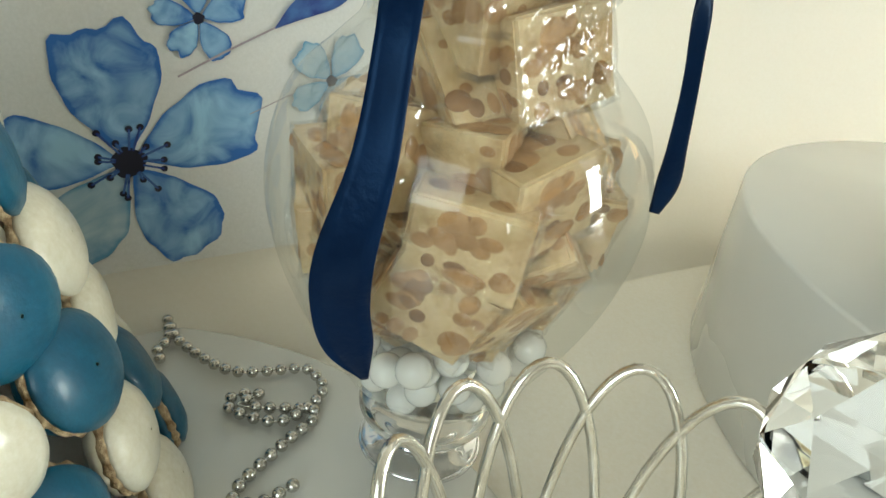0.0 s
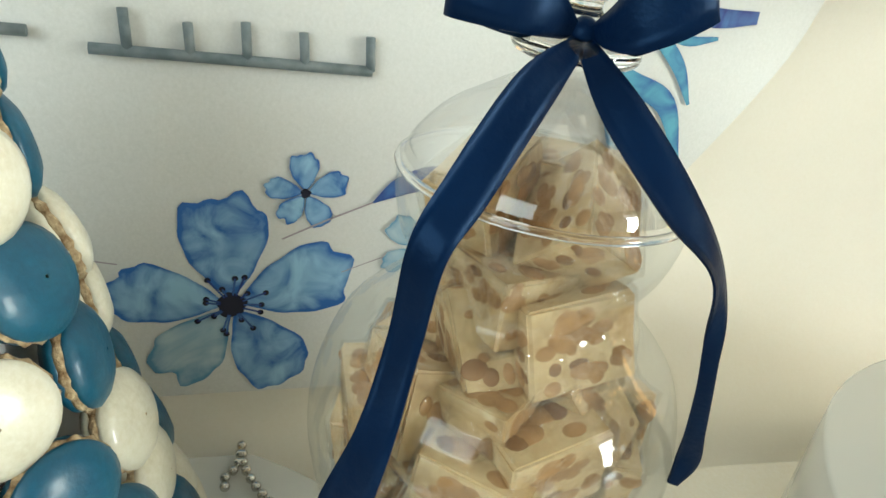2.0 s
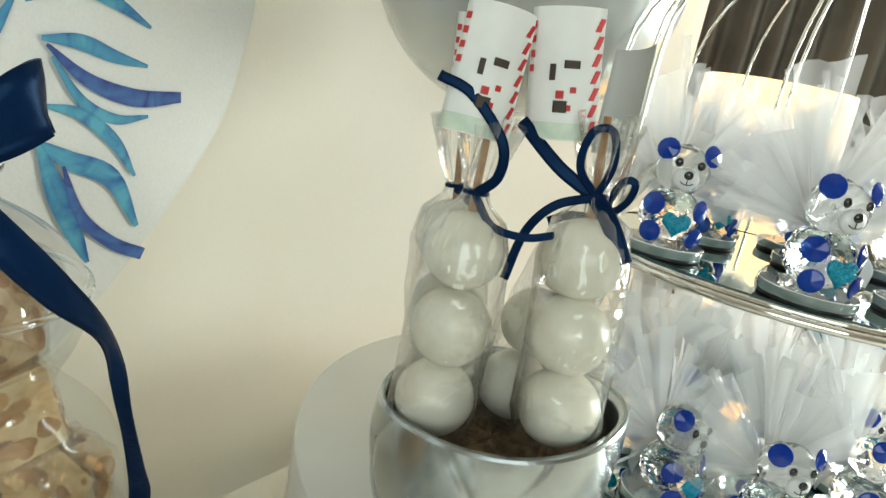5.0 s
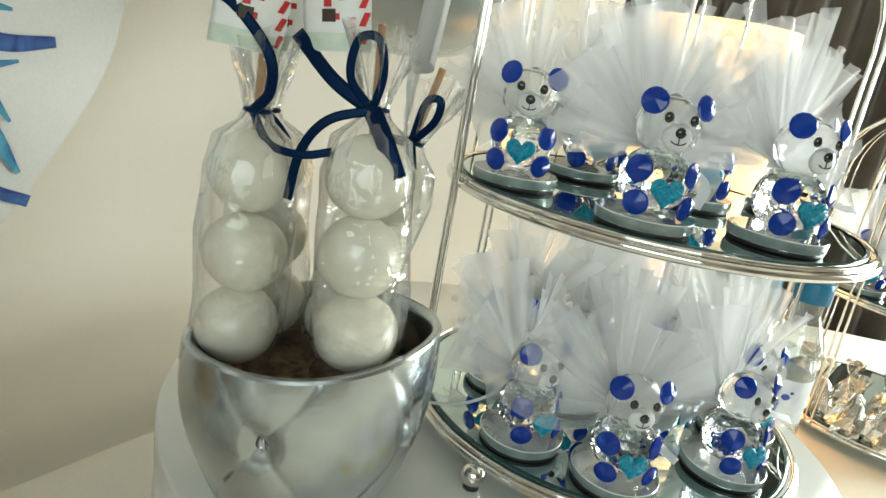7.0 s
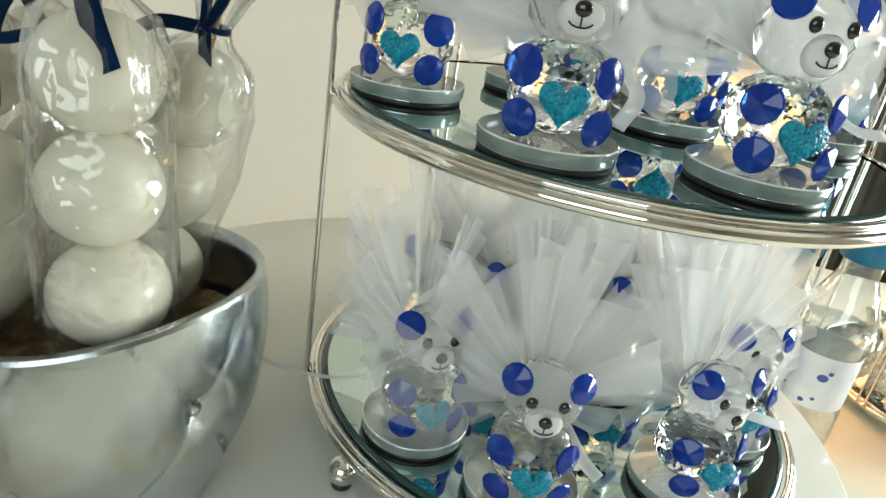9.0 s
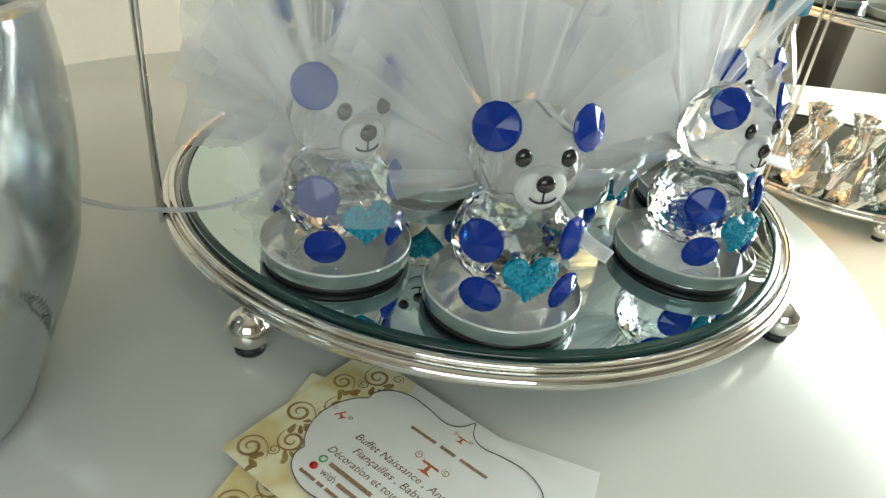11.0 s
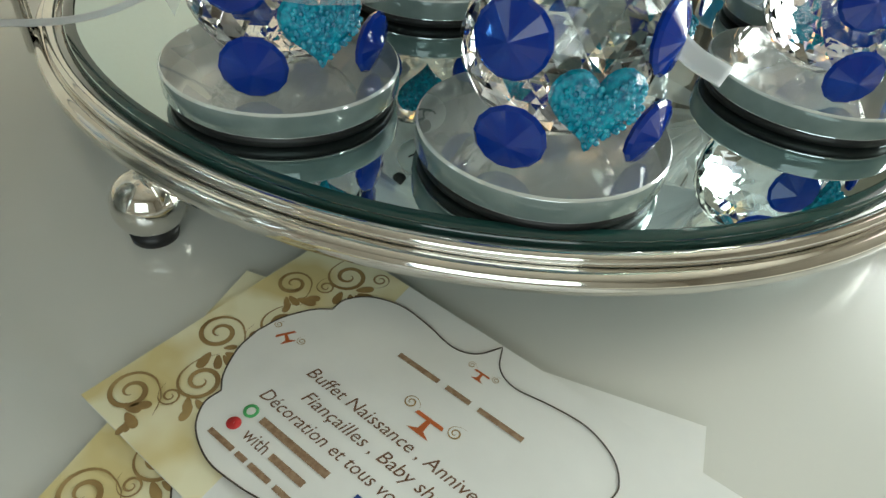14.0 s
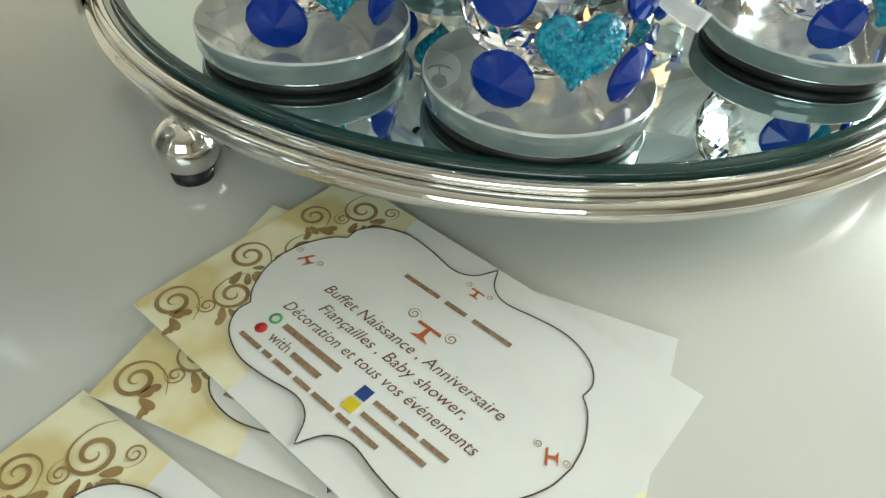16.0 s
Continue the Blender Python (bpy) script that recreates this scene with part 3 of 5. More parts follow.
def shell_mesh(name, m, top):
    R = 0.0172
    prof = [(0.0005, 0.0086), (0.005, 0.0083), (0.0105, 0.0075), (0.0145, 0.0055), (R, 0.0030), (R * 1.0, 0.0016), (R * 0.96, 0.0006), (0.001, 0.0006)]
    bm = lathe([(r, z if top else -z) for r, z in prof], 28)
    bmesh.ops.recalc_face_normals(bm, faces=bm.faces)
    return mesh_of(name, bm, m)


fill_bm = lathe([(0.001, -0.0012), (0.0168, -0.0016), (0.0178, 0.0), (0.0168, 0.0016), (0.001, 0.0012)], 40, fn=lambda r, a, z: (r * (1 + 0.035 * math.sin(a * 17) * (r > 0.01)), z))
MAC = {c: (shell_mesh("shell", m, True), shell_mesh("shell", m, False)) for c, m in (("teal", M_macteal), ("white", M_macwhite))}
FILL = mesh_of("filling", fill_bm, M_maccrumb)
rnd = random.Random(4)
row = 0
z = 0.014
while z < 0.250:
    r = 0.0893 - 0.31 * z
    n = max(3, int(2 * math.pi * r / 0.0315))
    for i in range(n):
        a = 2 * math.pi * (i + 0.5 * (row % 2) + 0.09 * row) / n + rnd.uniform(-0.03, 0.03)
        col = "teal" if (i + row) % 2 else "white"
        tilt = 90 - 18 + rnd.uniform(-9, 9)
        m = Matrix.Rotation(a, 4, "Z") @ pose(r + rnd.uniform(-0.001, 0.002), 0, z + rnd.uniform(-0.002, 0.002), rnd.uniform(-10, 10), tilt, 0)
        mac = new("macaron", FILL)
        mac.parent = cone
        mac.matrix_basis = m
        for me in MAC[col]:
            s = new("shell", me)
            s.parent = mac
    z += 0.0285
    row += 1

# ---- bead chain on the board ----
bm = bmesh.new()
path = spline([(x, y, 0.0036) for x, y in ((-0.3557, -0.2071), (-0.3636, -0.2021), (-0.3636, -0.1964), (-0.3779, -0.185), (-0.3621, -0.1929), (-0.3379, -0.195), (-0.3221, -0.1907), (-0.3043, -0.1721), (-0.2957, -0.1721), (-0.2879, -0.1771), (-0.2857, -0.1893), (-0.29, -0.2036), (-0.3086, -0.21), (-0.3136, -0.2036), (-0.3064, -0.1964), (-0.3086, -0.2064), (-0.298, -0.2), (-0.2807, -0.1893), (-0.2793, -0.21), (-0.2779, -0.2321), (-0.2743, -0.2407), (-0.266, -0.236), (-0.262, -0.221))], 40)
last = None
beads = thing("bead_chain", label="loose silver ball chain lying on the white board", category="chain")
BEAD = mesh_of("bead", ball(bmesh.new(), (0, 0, 0), 0.0026, 12, 8), M_steelbead)
for p in path:
    if last is None or (p - last).length > 0.0057:
        b = new("bead", BEAD)
        b.parent = beads
        b.location = p
        last = p
part("link_wire", tube(path[::4], 0.0005, 5), M_steelbead, beads)

# ---- glass jar with nougat ----
JX, JY = -0.241, -0.171
jar = thing("candy_jar", pose(JX, JY, 0), "clear two-bulb glass jar full of wrapped nougat", "jar")
outer = [(v.x, v.y) for v in spline([(0.010, 0.0285, 0), (0.024, 0.031, 0), (0.039, 0.051, 0), (0.054, 0.080, 0), (0.0615, 0.106, 0), (0.0614, 0.126, 0), (0.055, 0.146, 0), (0.042, 0.160, 0), (0.035, 0.168, 0), (0.036, 0.175, 0), (0.0405, 0.184, 0), (0.043, 0.194, 0), (0.0435, 0.2025, 0)], 6)]
bm = lathe(outer, 72)
part("jar_body", bm, M_jar, jar, "clear glass body")
part("jar_rim", tube([(0.0433 * math.cos(a), 0.0433 * math.sin(a), 0.203) for a in [2 * math.pi * i / 64 for i in range(64)]], 0.0013, 8, closed=True), M_crystal, jar, "thick polished glass rim")
part("stem", lathe([(v.x, v.y) for v in spline([(0.010, 0.0285, 0), (0.0235, 0.0265, 0), (0.0265, 0.0215, 0), (0.0235, 0.0165, 0), (0.0165, 0.0135, 0), (0.0155, 0.009, 0), (0.0165, 0.005, 0), (0.0235, 0.0030, 0), (0.0240, 0.0012, 0), (0.0232, 0.0006, 0), (0.001, 0.0006, 0)], 5)], 64), M_crystal, jar, "solid glass foot")
lid = part("lid", lathe([(v.x, v.y) for v in spline([(0.0418, 0.205, 0), (0.040, 0.210, 0), (0.032, 0.2195, 0), (0.019, 0.228, 0), (0.0105, 0.2332, 0), (0.009, 0.2355, 0)], 6)], 64), M_lidglass, jar, "clear glass lid")
part("finial", lathe([(v.x, v.y) for v in spline([(0.009, 0.2355, 0), (0.0165, 0.238, 0), (0.017, 0.2425, 0), (0.008, 0.2475, 0), (0.0045, 0.252, 0), (0.009, 0.2565, 0), (0.0138, 0.264, 0), (0.0135, 0.270, 0), (0.0085, 0.276, 0), (0.005, 0.282, 0), (0.0052, 0.292, 0), (0.0035, 0.2965, 0), (0.0005, 0.297, 0)], 6)], 48), M_crystal, lid, "cut glass finial")


def nougat_mesh(seed):
    """One nougat block with nuts showing at its faces."""
    rnd = random.Random(seed)
    bm = bmesh.new()
    sx, sy, sz = 0.0128, 0.0108, 0.0085
    bmesh.ops.create_cube(bm, size=2, matrix=Matrix.Diagonal((sx, sy, sz, 1)))
    bmesh.ops.bevel(bm, geom=bm.edges[:], offset=0.0006, segments=2, affect="EDGES")
    for v in bm.verts:
        v.co += Vector((rnd.uniform(-1, 1), rnd.uniform(-1, 1), rnd.uniform(-1, 1))) * 0.0004
    for f in bm.faces:
        f.material_index = 0
    for k in range(84):
        ax = rnd.choice((0, 1, 1, 2, 2, 2))
        p = [rnd.uniform(-0.82, 0.82) * s for s in (sx, sy, sz)]
        p[ax] = rnd.choice((-1, 1)) * (sx, sy, sz)[ax]
        sc = [rnd.uniform(0.8, 1.5), rnd.uniform(0.7, 1.2), rnd.uniform(0.7, 1.2)]
        sc[ax] = 0.16
        ball(bm, p, rnd.uniform(0.0015, 0.0031), 12, 6, sc, 1 if rnd.random() < 0.82 else 2)
    return mesh_of("nougat", bm, [M_nougat, M_nut, M_nutdark], False)


M_nougat = vary(mat("nougat", rough=0.5, sss=0.15), (0.54, 0.36, 0.18), (0.74, 0.55, 0.32), 120, bump=0.4, bump_scale=400, fine=600)
M_nut = vary(mat("almond", rough=0.5), (0.36, 0.185, 0.068), (0.55, 0.32, 0.145), 160, bump=0.3, bump_scale=500)
M_nutdark = vary(mat("almond_skin", rough=0.5), (0.22, 0.105, 0.04), (0.33, 0.17, 0.07), 160)
NOUGATS = [nougat_mesh(k) for k in range(5)]


def wrapper_mesh(seed):
    rnd = random.Random(seed)
    bm = bmesh.new()
    bmesh.ops.create_cube(bm, size=2, matrix=Matrix.Diagonal((0.0136, 0.0115, 0.0091, 1)))
    bmesh.ops.subdivide_edges(bm, edges=bm.edges[:], cuts=3, use_grid_fill=True)
    for v in bm.verts:
        v.co += Vector((rnd.uniform(-1, 1), rnd.uniform(-1, 1), rnd.uniform(-1, 1))) * 0.0005
    # crimped fins at both ends
    for s in (-1, 1):
        prev = None
        for k in range(21):
            y = -0.0125 + 0.025 * k / 20
            zz = 0.0006 * (1 if k % 2 else -1)
            tip = 0.0172 + (0.0005 if k % 2 else -0.0005)
            a, b = bm.verts.new((s * 0.0136, y, zz)), bm.verts.new((s * tip, y, zz))
            if prev:
                bm.faces.new((prev[0], a, b, prev[1]))
            prev = (a, b)
    return mesh_of("wrapper", bm, M_wrap, False)


WRAPS = [wrapper_mesh(k) for k in range(3)]


def jar_radius(z):
    for (r0, z0), (r1, z1) in zip(outer, outer[1:]):
        if z0 <= z <= z1:
            return r0 + (r1 - r0) * (z - z0) / max(1e-6, z1 - z0)
    return 0.0


rnd = random.Random(11)
placed = []
tries = 0
NS = 1.3
while tries < 24000 and len(placed) < 84:
    tries += 1
    z = rnd.uniform(0.070, 0.212)
    R = jar_radius(min(z, 0.202)) - 0.0135
    if R < 0.004:
        continue
    a = rnd.uniform(0, 2 * math.pi)
    r = R * (1 - 0.6 * rnd.random() ** 2)
    p = Vector((r * math.cos(a), r * math.sin(a), z))
    if any((p - q).length < 0.0195 for q in placed):
        continue
    rot = (rnd.uniform(0, 360), rnd.uniform(-60, 60), rnd.uniform(0, 360)) if rnd.random() < 0.35 else (rnd.choice((80, 95, 180)), rnd.uniform(-25, 25), math.degrees(a) + 90 + rnd.uniform(-35, 35))
    m = pose(p.x, p.y, p.z, *rot) @ Matrix.Scale(NS, 4)
    corners = [m @ Vector((i * 0.0138, j * 0.0117, k * 0.0093)) for i in (-1, 1) for j in (-1, 1) for k in (-1, 1)]
    # every corner stays inside the glass, and the heap peaks under the lid
    if any(math.hypot(c.x, c.y) > (jar_radius(c.z) if c.z < 0.2025 else 0.043 - (c.z - 0.2025) * 1.2) - 0.0012 for c in corners):
        continue
    placed.append(p)
    nog = thing("wrapped_nougat", Matrix.Translation((JX, JY, 0)) @ m, "almond nougat square in clear crimped cellophane", "candy", "nougat in the jar")
    c = new("nougat", rnd.choice(NOUGATS))
    c.parent = nog
    w = new("wrapper", rnd.choice(WRAPS))
    w.parent = nog
PEARL = mesh_of("pearl", ball(bmesh.new(), (0, 0, 0), 0.0060, 18, 12), M_pearl)
pr = []
for k in range(6000):
    z = rnd.uniform(0.0375, 0.068)
    R = jar_radius(z) - 0.0078
    if R < 0.003:
        continue
    a = rnd.uniform(0, 2 * math.pi)
    r = R * (1 - 0.6 * rnd.random() ** 2)
    p = Vector((JX + r * math.cos(a), JY + r * math.sin(a), z))
    if all((p - q).length > 0.0113 for q in pr) and len(pr) < 150:
        pr.append(p)
        ob = new("pearl", PEARL)
        ob.location = p
        tagged(ob, "glossy white filler pearl in the jar", "pearl", "pearls in the jar")

# satin bow: axes seen from the walk's side of the jar
JA = Vector((0.63, -0.777, 0)).normalized()   # away from the axis, towards the viewer
JR = Vector((0.777, 0.63, 0)).normalized()    # along the viewer's right hand


def jp(right, out, z):
    v = Vector((JX, JY, 0)) + JR * right + JA * out
    return (v.x, v.y, z)


def jn(right, out, up=0.0):
    v = JR * right + JA * out
    return (v.x, v.y, up)


bow = thing("satin_bow", label="navy blue satin ribbon bow tied round the jar lid", category="bow")
kz = 0.2450
part("knot", ball(bmesh.new(), jp(0, 0.011, kz), 0.0044, 16, 10, (0.9, 0.9, 1.05)), M_satin, bow)
part("neck_band", tube([jp(0.0085 * math.cos(a), 0.0085 * math.sin(a), kz) for a in [2 * math.pi * i / 24 for i in range(24)]], 0.0016, 8, closed=True), M_satin, bow)
for s, tipz, reach in ((-1, 0.2545, 0.031), (1, 0.2625, 0.0235)):
    loop = [jp(s * 0.002, 0.012, kz), jp(s * reach * 0.45, 0.022, kz + 0.006), jp(s * reach, 0.022, tipz), jp(s * (reach + 0.001), 0.013, tipz), jp(s * reach * 0.5, 0.009, kz + 0.003), jp(s * 0.002, 0.009, kz)]
    nrm = [jn(0, 1, 0.1), jn(-s * 0.2, 1, 0.2), jn(s * 0.5, 1, 0.1), jn(s * 0.8, -0.9, 0), jn(s * 0.1, -1, 0), jn(0, -1, 0)]
    part("loop", ribbon(loop, [0.004, 0.015, 0.0205, 0.0205, 0.014, 0.004], nrm, curl=0.2), M_satin, bow)
tailL = [jp(-0.001, 0.0145, kz - 0.002), jp(-0.010, 0.028, 0.232), jp(-0.021, 0.042, 0.209), jp(-0.027, 0.0495, 0.195), jp(-0.029, 0.050, 0.170), jp(-0.032, 0.058, 0.145), jp(-0.0375, 0.0615, 0.120), jp(-0.0375, 0.0605, 0.105), jp(-0.0345, 0.059, 0.092), jp(-0.0295, 0.057, 0.080)]
part("tail", ribbon(tailL, [0.005, 0.0115, 0.0120, 0.0105, 0.010, 0.0115, 0.0150, 0.0150, 0.0130, 0.002], [jn(-0.1, 1, 0.4), jn(0.35, 1, 0.5), jn(0.1, 1, 0.4), jn(-0.3, 1, 0.2), jn(-0.5, 1, 0), jn(-0.5, 1, 0.2), jn(-0.3, 1, 0.1), jn(-0.1, 1, -0.2), jn(0, 1, -0.3), jn(0, 1, -0.3)], curl=0.16), M_satin, bow)
tailR = [jp(0.001, 0.0145, kz - 0.002), jp(0.012, 0.026, 0.231), jp(0.030, 0.034, 0.213), jp(0.0445, 0.035, 0.197), jp(0.0515, 0.033, 0.170), jp(0.0575, 0.027, 0.145), jp(0.0605, 0.023, 0.130), jp(0.0590, 0.023, 0.120)]
part("tail", ribbon(tailR, [0.005, 0.0105, 0.0105, 0.0065, 0.0045, 0.0055, 0.007, 0.0035], [jn(0.1, 1, 0.4), jn(-0.2, 1, 0.5), jn(0.3, 1, 0.4), jn(0.9, 0.6, 0.2), jn(-0.5, 1, 0), jn(-0.4, 1, 0), jn(-0.2, 1, 0), jn(0, 1, 0)], curl=0.16), M_satin, bow)

# ---- wire basket and crystal at the front ----
BC = Vector((-0.140, -0.248, 0.0))
basket = thing("wire_basket", pose(BC.x, BC.y, 0.0), "silver wire basket with looped rim standing on the board", "basket")
BR, BT = 0.064, 0.088
part("base_ring", tube([(0.044 * math.cos(a), 0.044 * math.sin(a), 0.0014) for a in [2 * math.pi * i / 40 for i in range(40)]], 0.0013, 8, closed=True), M_wire, basket)
for i in range(14):
    a0 = 2 * math.pi * (i + 0.35) / 14
    a1 = a0 + 2 * math.pi / 14 * 2.0
    pts = []
    for k in range(21):
        f = k / 20
        a = a0 + (a1 - a0) * f
        h = math.sin(math.pi * f) ** 0.55
        r = 0.044 + (BR - 0.044) * h
        pts.append((r * math.cos(a), r * math.sin(a), 0.0015 + BT * h))
    part("wire_loop", tube(pts, 0.0017, 8), M_wire, basket)

bm = facet_ball(bmesh.new(), (0, 0, 0), 0.0218, 0, 2)
ob = part("cut_crystal_ball", bm, M_crystal, None, "", False)
ob.location = (-0.1170, -0.2485, 0.1325)
cs = thing("crystal_holder", label="slim silver wire stand holding a cut crystal ball", category="holder")
tagged(ob, "clear cut crystal ball resting on a wire stand", "crystal")
CX, CY = ob.location.x, ob.location.y
part("post", tube([(CX, CY, -0.006), (CX, CY, 0.1095)], 0.0015, 8), M_wire, cs)
part("ring_seat", tube([(CX + 0.006 * math.cos(a), CY + 0.006 * math.sin(a), 0.1105) for a in [2 * math.pi * i / 20 for i in range(20)]], 0.0012, 8, closed=True), M_wire, cs)
part("foot", lathe([(0.001, -0.0078), (0.016, -0.0078), (0.016, -0.006), (0.001, -0.005)], 30, centre=(CX, CY)), M_wire, cs)
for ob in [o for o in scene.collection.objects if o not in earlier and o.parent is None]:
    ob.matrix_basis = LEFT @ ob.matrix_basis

# ---- tufted silver pot with lolly cakes ----
PX, PY = -0.040, 0.003
pot = thing("tufted_pot", pose(PX, PY, 0), "silver tufted leather-look pot with crystal buttons and a wavy rim", "pot")
PH = 0.108


def pot_r(z):
    t = z / PH
    return 0.040 + 0.0345 * math.sin(min(1.0, t * 0.78 + 0.16) * math.pi * 0.62) ** 1.3


def quilted(r, a, z):
    t = z / PH
    d = 0.0
    for s in (1, -1):
        ph = a * 2.5 / math.pi + s * 0.95 * (t - 0.70) + 0.25
        g = abs((ph % 1.0) - 0.5)
        d += -0.0016 * math.exp(-((0.5 - g) / 0.010) ** 2) - 0.0007 * math.exp(-((0.5 - g) / 0.12) ** 2)
    # pulled in round each button
    off = ((a * 2.5 / math.pi + 0.75) % 1.0 - 0.5) * 2 * math.pi / 5 * 0.07
    d -= 0.0045 * math.exp(-(off * off + (z - 0.70 * PH) ** 2) / 0.00007)
    lift = 0.0085 + 0.0100 * math.cos(a) + 0.0015 * math.sin(a * 3 + 2.2)
    return r + d * min(1, t * 3), z + (lift * max(0, t - 0.55) / 0.45 if t > 0.55 else 0)


prof = [(0.036, 0.0)] + [(pot_r(PH * k / 46), PH * k / 46) for k in range(1, 47)]
bm = lathe(prof, 260, fn=quilted)
lathe([(pot_r(PH) - 0.001, PH + 0.0016), (pot_r(PH) - 0.0045, PH + 0.0016), (pot_r(PH) - 0.006, PH - 0.004), (pot_r(PH * 0.7) - 0.006, PH * 0.74)], 150, bm=bm, fn=lambda r, a, z: (r, quilted(r, a, min(z, PH))[1] + max(0, z - PH)))
lathe([(pot_r(PH), PH), (pot_r(PH) - 0.001, PH + 0.0016)], 150, bm=bm, fn=lambda r, a, z: (r, quilted(r, a, PH)[1] + (z - PH)))
part("pot_shell", bm, M_silver, pot, "silver quilted shell")
part("filling", lathe([(0.001, 0.088), (0.03, 0.089), (0.0635, 0.0865)], 40, fn=lambda r, a, z: (r, z + 0.002 * math.sin(a * 7 + r * 300))), M_moss, pot, "brown crumbly filling")
BUT = mesh_of("button", facet_ball(bmesh.new(), (0, 0, 0), 0.0042, 0, 2, (1, 1, 0.6)), M_crystal, False)
for i in range(5):
    # buttons sit where the seams cross
    a = (i - 0.25) * 2 * math.pi / 5
    r, zz = quilted(pot_r(PH * 0.70), a, PH * 0.70)
    b = new("button", BUT)
    b.parent = pot
    b.matrix_basis = Matrix.Rotation(a, 4, "Z") @ pose(r + 0.0026, 0, zz, 0, 90, 0)


def lolly(base, tops, name_seed, back=False):
    """Three white cake balls on a stick in a clear bag; tops: the ball centres from the lowest up."""
    rnd = random.Random(name_seed)
    th = thing("lolly_cake", label="three white icing balls on a stick, wrapped in clear film", category="lolly", group="lolly cakes in the pot")
    top = Vector(tops[-1])
    up = (Vector(tops[-1]) - Vector(tops[0])).normalized()
    part("stick", tube([Vector(base), Vector(tops[0]), top, top + up * 0.075], 0.0021, 10), M_stick, th)
    for c in tops:
        bm = ball(bmesh.new(), c, 0.0228, 32, 20, (1.0, 1.0, 0.96))
        for v in bm.verts:
            d = (v.co - Vector(c)).normalized()
            v.co += d * 0.0007 * noise.noise(v.co * 60 + Vector((name_seed, 0, 0)))
        part("icing_ball", bm, M_ball, th)
    # clear bag, gathered above the top ball and flared over the tie
    low = Vector(tops[0]) - up * 0.021
    axis = top + up * 0.10 - low
    rings = [(0.020, 0.0), (0.0248, 0.016), (0.0250, 0.045), (0.0252, 0.075), (0.0246, 0.106), (0.019, 0.125), (0.0085, 0.134), (0.0058, 0.140), (0.0085, 0.149), (0.013, 0.163), (0.017, 0.178)]
    side = up.orthogonal().normalized()
    fw = up.cross(side)
    bm = bmesh.new()
    prev = None
    for k, (r, h) in enumerate(rings):
        ring = []
        for i in range(44):
            a = 2 * math.pi * i / 44
            cr = 0.06 if k < 5 else (0.22 if k > 6 else 0.12)
            rr = r * (1 + cr * math.sin(a * (5 if k < 5 else 11) + name_seed + h * 60) + 0.05 * rnd.uniform(-1, 1))
            ring.append(bm.verts.new(low + up * (h + (0.004 * math.sin(a * 3) if k > 8 else 0)) + (side * math.cos(a) + fw * math.sin(a)) * rr))
        if prev:
            for i in range(44):
                bm.faces.new((prev[i], prev[(i + 1) % 44], ring[(i + 1) % 44], ring[i]))
        prev = ring
    part("bag", bm, M_bag, th, "crinkled clear film bag")
    tie = low + up * 0.139
    part("tie", tube([tie + (side * math.cos(a) + fw * math.sin(a)) * 0.0062 for a in [2 * math.pi * i / 16 for i in range(16)]], 0.0014, 8, closed=True), M_satin, th, "navy ribbon tie")
    return th, tie, up


LA = [(-0.0785, -0.020, 0.118), (-0.078, -0.018, 0.160), (-0.0795, -0.015, 0.204)]
LB = [(-0.0100, -0.0225, 0.130), (-0.0145, -0.019, 0.171), (-0.016, -0.0155, 0.2135)]
LC = [(-0.0805, 0.030, 0.113), (-0.0845, 0.031, 0.156), (-0.0900, 0.032, 0.200)]
LD = [(-0.0330, 0.031, 0.113), (-0.0270, 0.034, 0.156), (-0.0130, 0.036, 0.198)]
ties = [lolly((c[0][0] * 0.9 + PX * 0.1, c[0][1] * 0.9 + PY * 0.1, 0.074), c, s) for c, s in ((LA, 1), (LB, 2), (LC, 3), (LD, 4))]


def bow_tail(parent, pts, width, face=(0.1, -1, 0.1)):
    part("ribbon_tail", ribbon([Vector(p) for p in pts], width, [face] * len(pts), curl=0.1, n=8, thick=0.0003), M_satin, parent, "narrow navy satin ribbon")


def rel(t, offs):
    return [t + Vector(o) for o in offs]


tA, tB, tC, tD = [t[1] for t in ties]
bow_tail(ties[0][0], rel(tA, [(0.0, -0.006, 0.0), (0.012, -0.010, -0.014), (0.03, -0.012, -0.016), (0.045, -0.01, -0.012)]), 0.0042)
bow_tail(ties[0][0], rel(tA, [(0.0, -0.006, 0.0), (0.01, -0.010, 0.012), (0.008, -0.011, 0.03), (-0.012, -0.010, 0.05), (-0.03, -0.009, 0.056)]), 0.0055)
bow_tail(ties[1][0], rel(tB, [(0.0, -0.006, 0.0), (-0.012, -0.009, 0.014), (-0.010, -0.010, 0.032), (0.0, -0.010, 0.034), (0.004, -0.009, 0.018), (0.0, -0.006, 0.0)]), 0.0042)
bow_tail(ties[1][0], rel(tB, [(0.0, -0.006, 0.0), (-0.02, -0.011, -0.008), (-0.032, -0.012, -0.025), (-0.037, -0.011, -0.052)]), 0.0048)
bow_tail(ties[1][0], rel(tB, [(0.0, -0.006, 0.0), (0.010, -0.014, -0.012), (0.020, -0.018, -0.029)]), 0.0095)
bow_tail(ties[3][0], rel(tD, [(0.0, -0.006, 0.0), (0.012, -0.010, 0.014), (0.014, -0.011, 0.026), (0.006, -0.010, 0.024), (0.0, -0.006, 0.0)]), 0.0045)
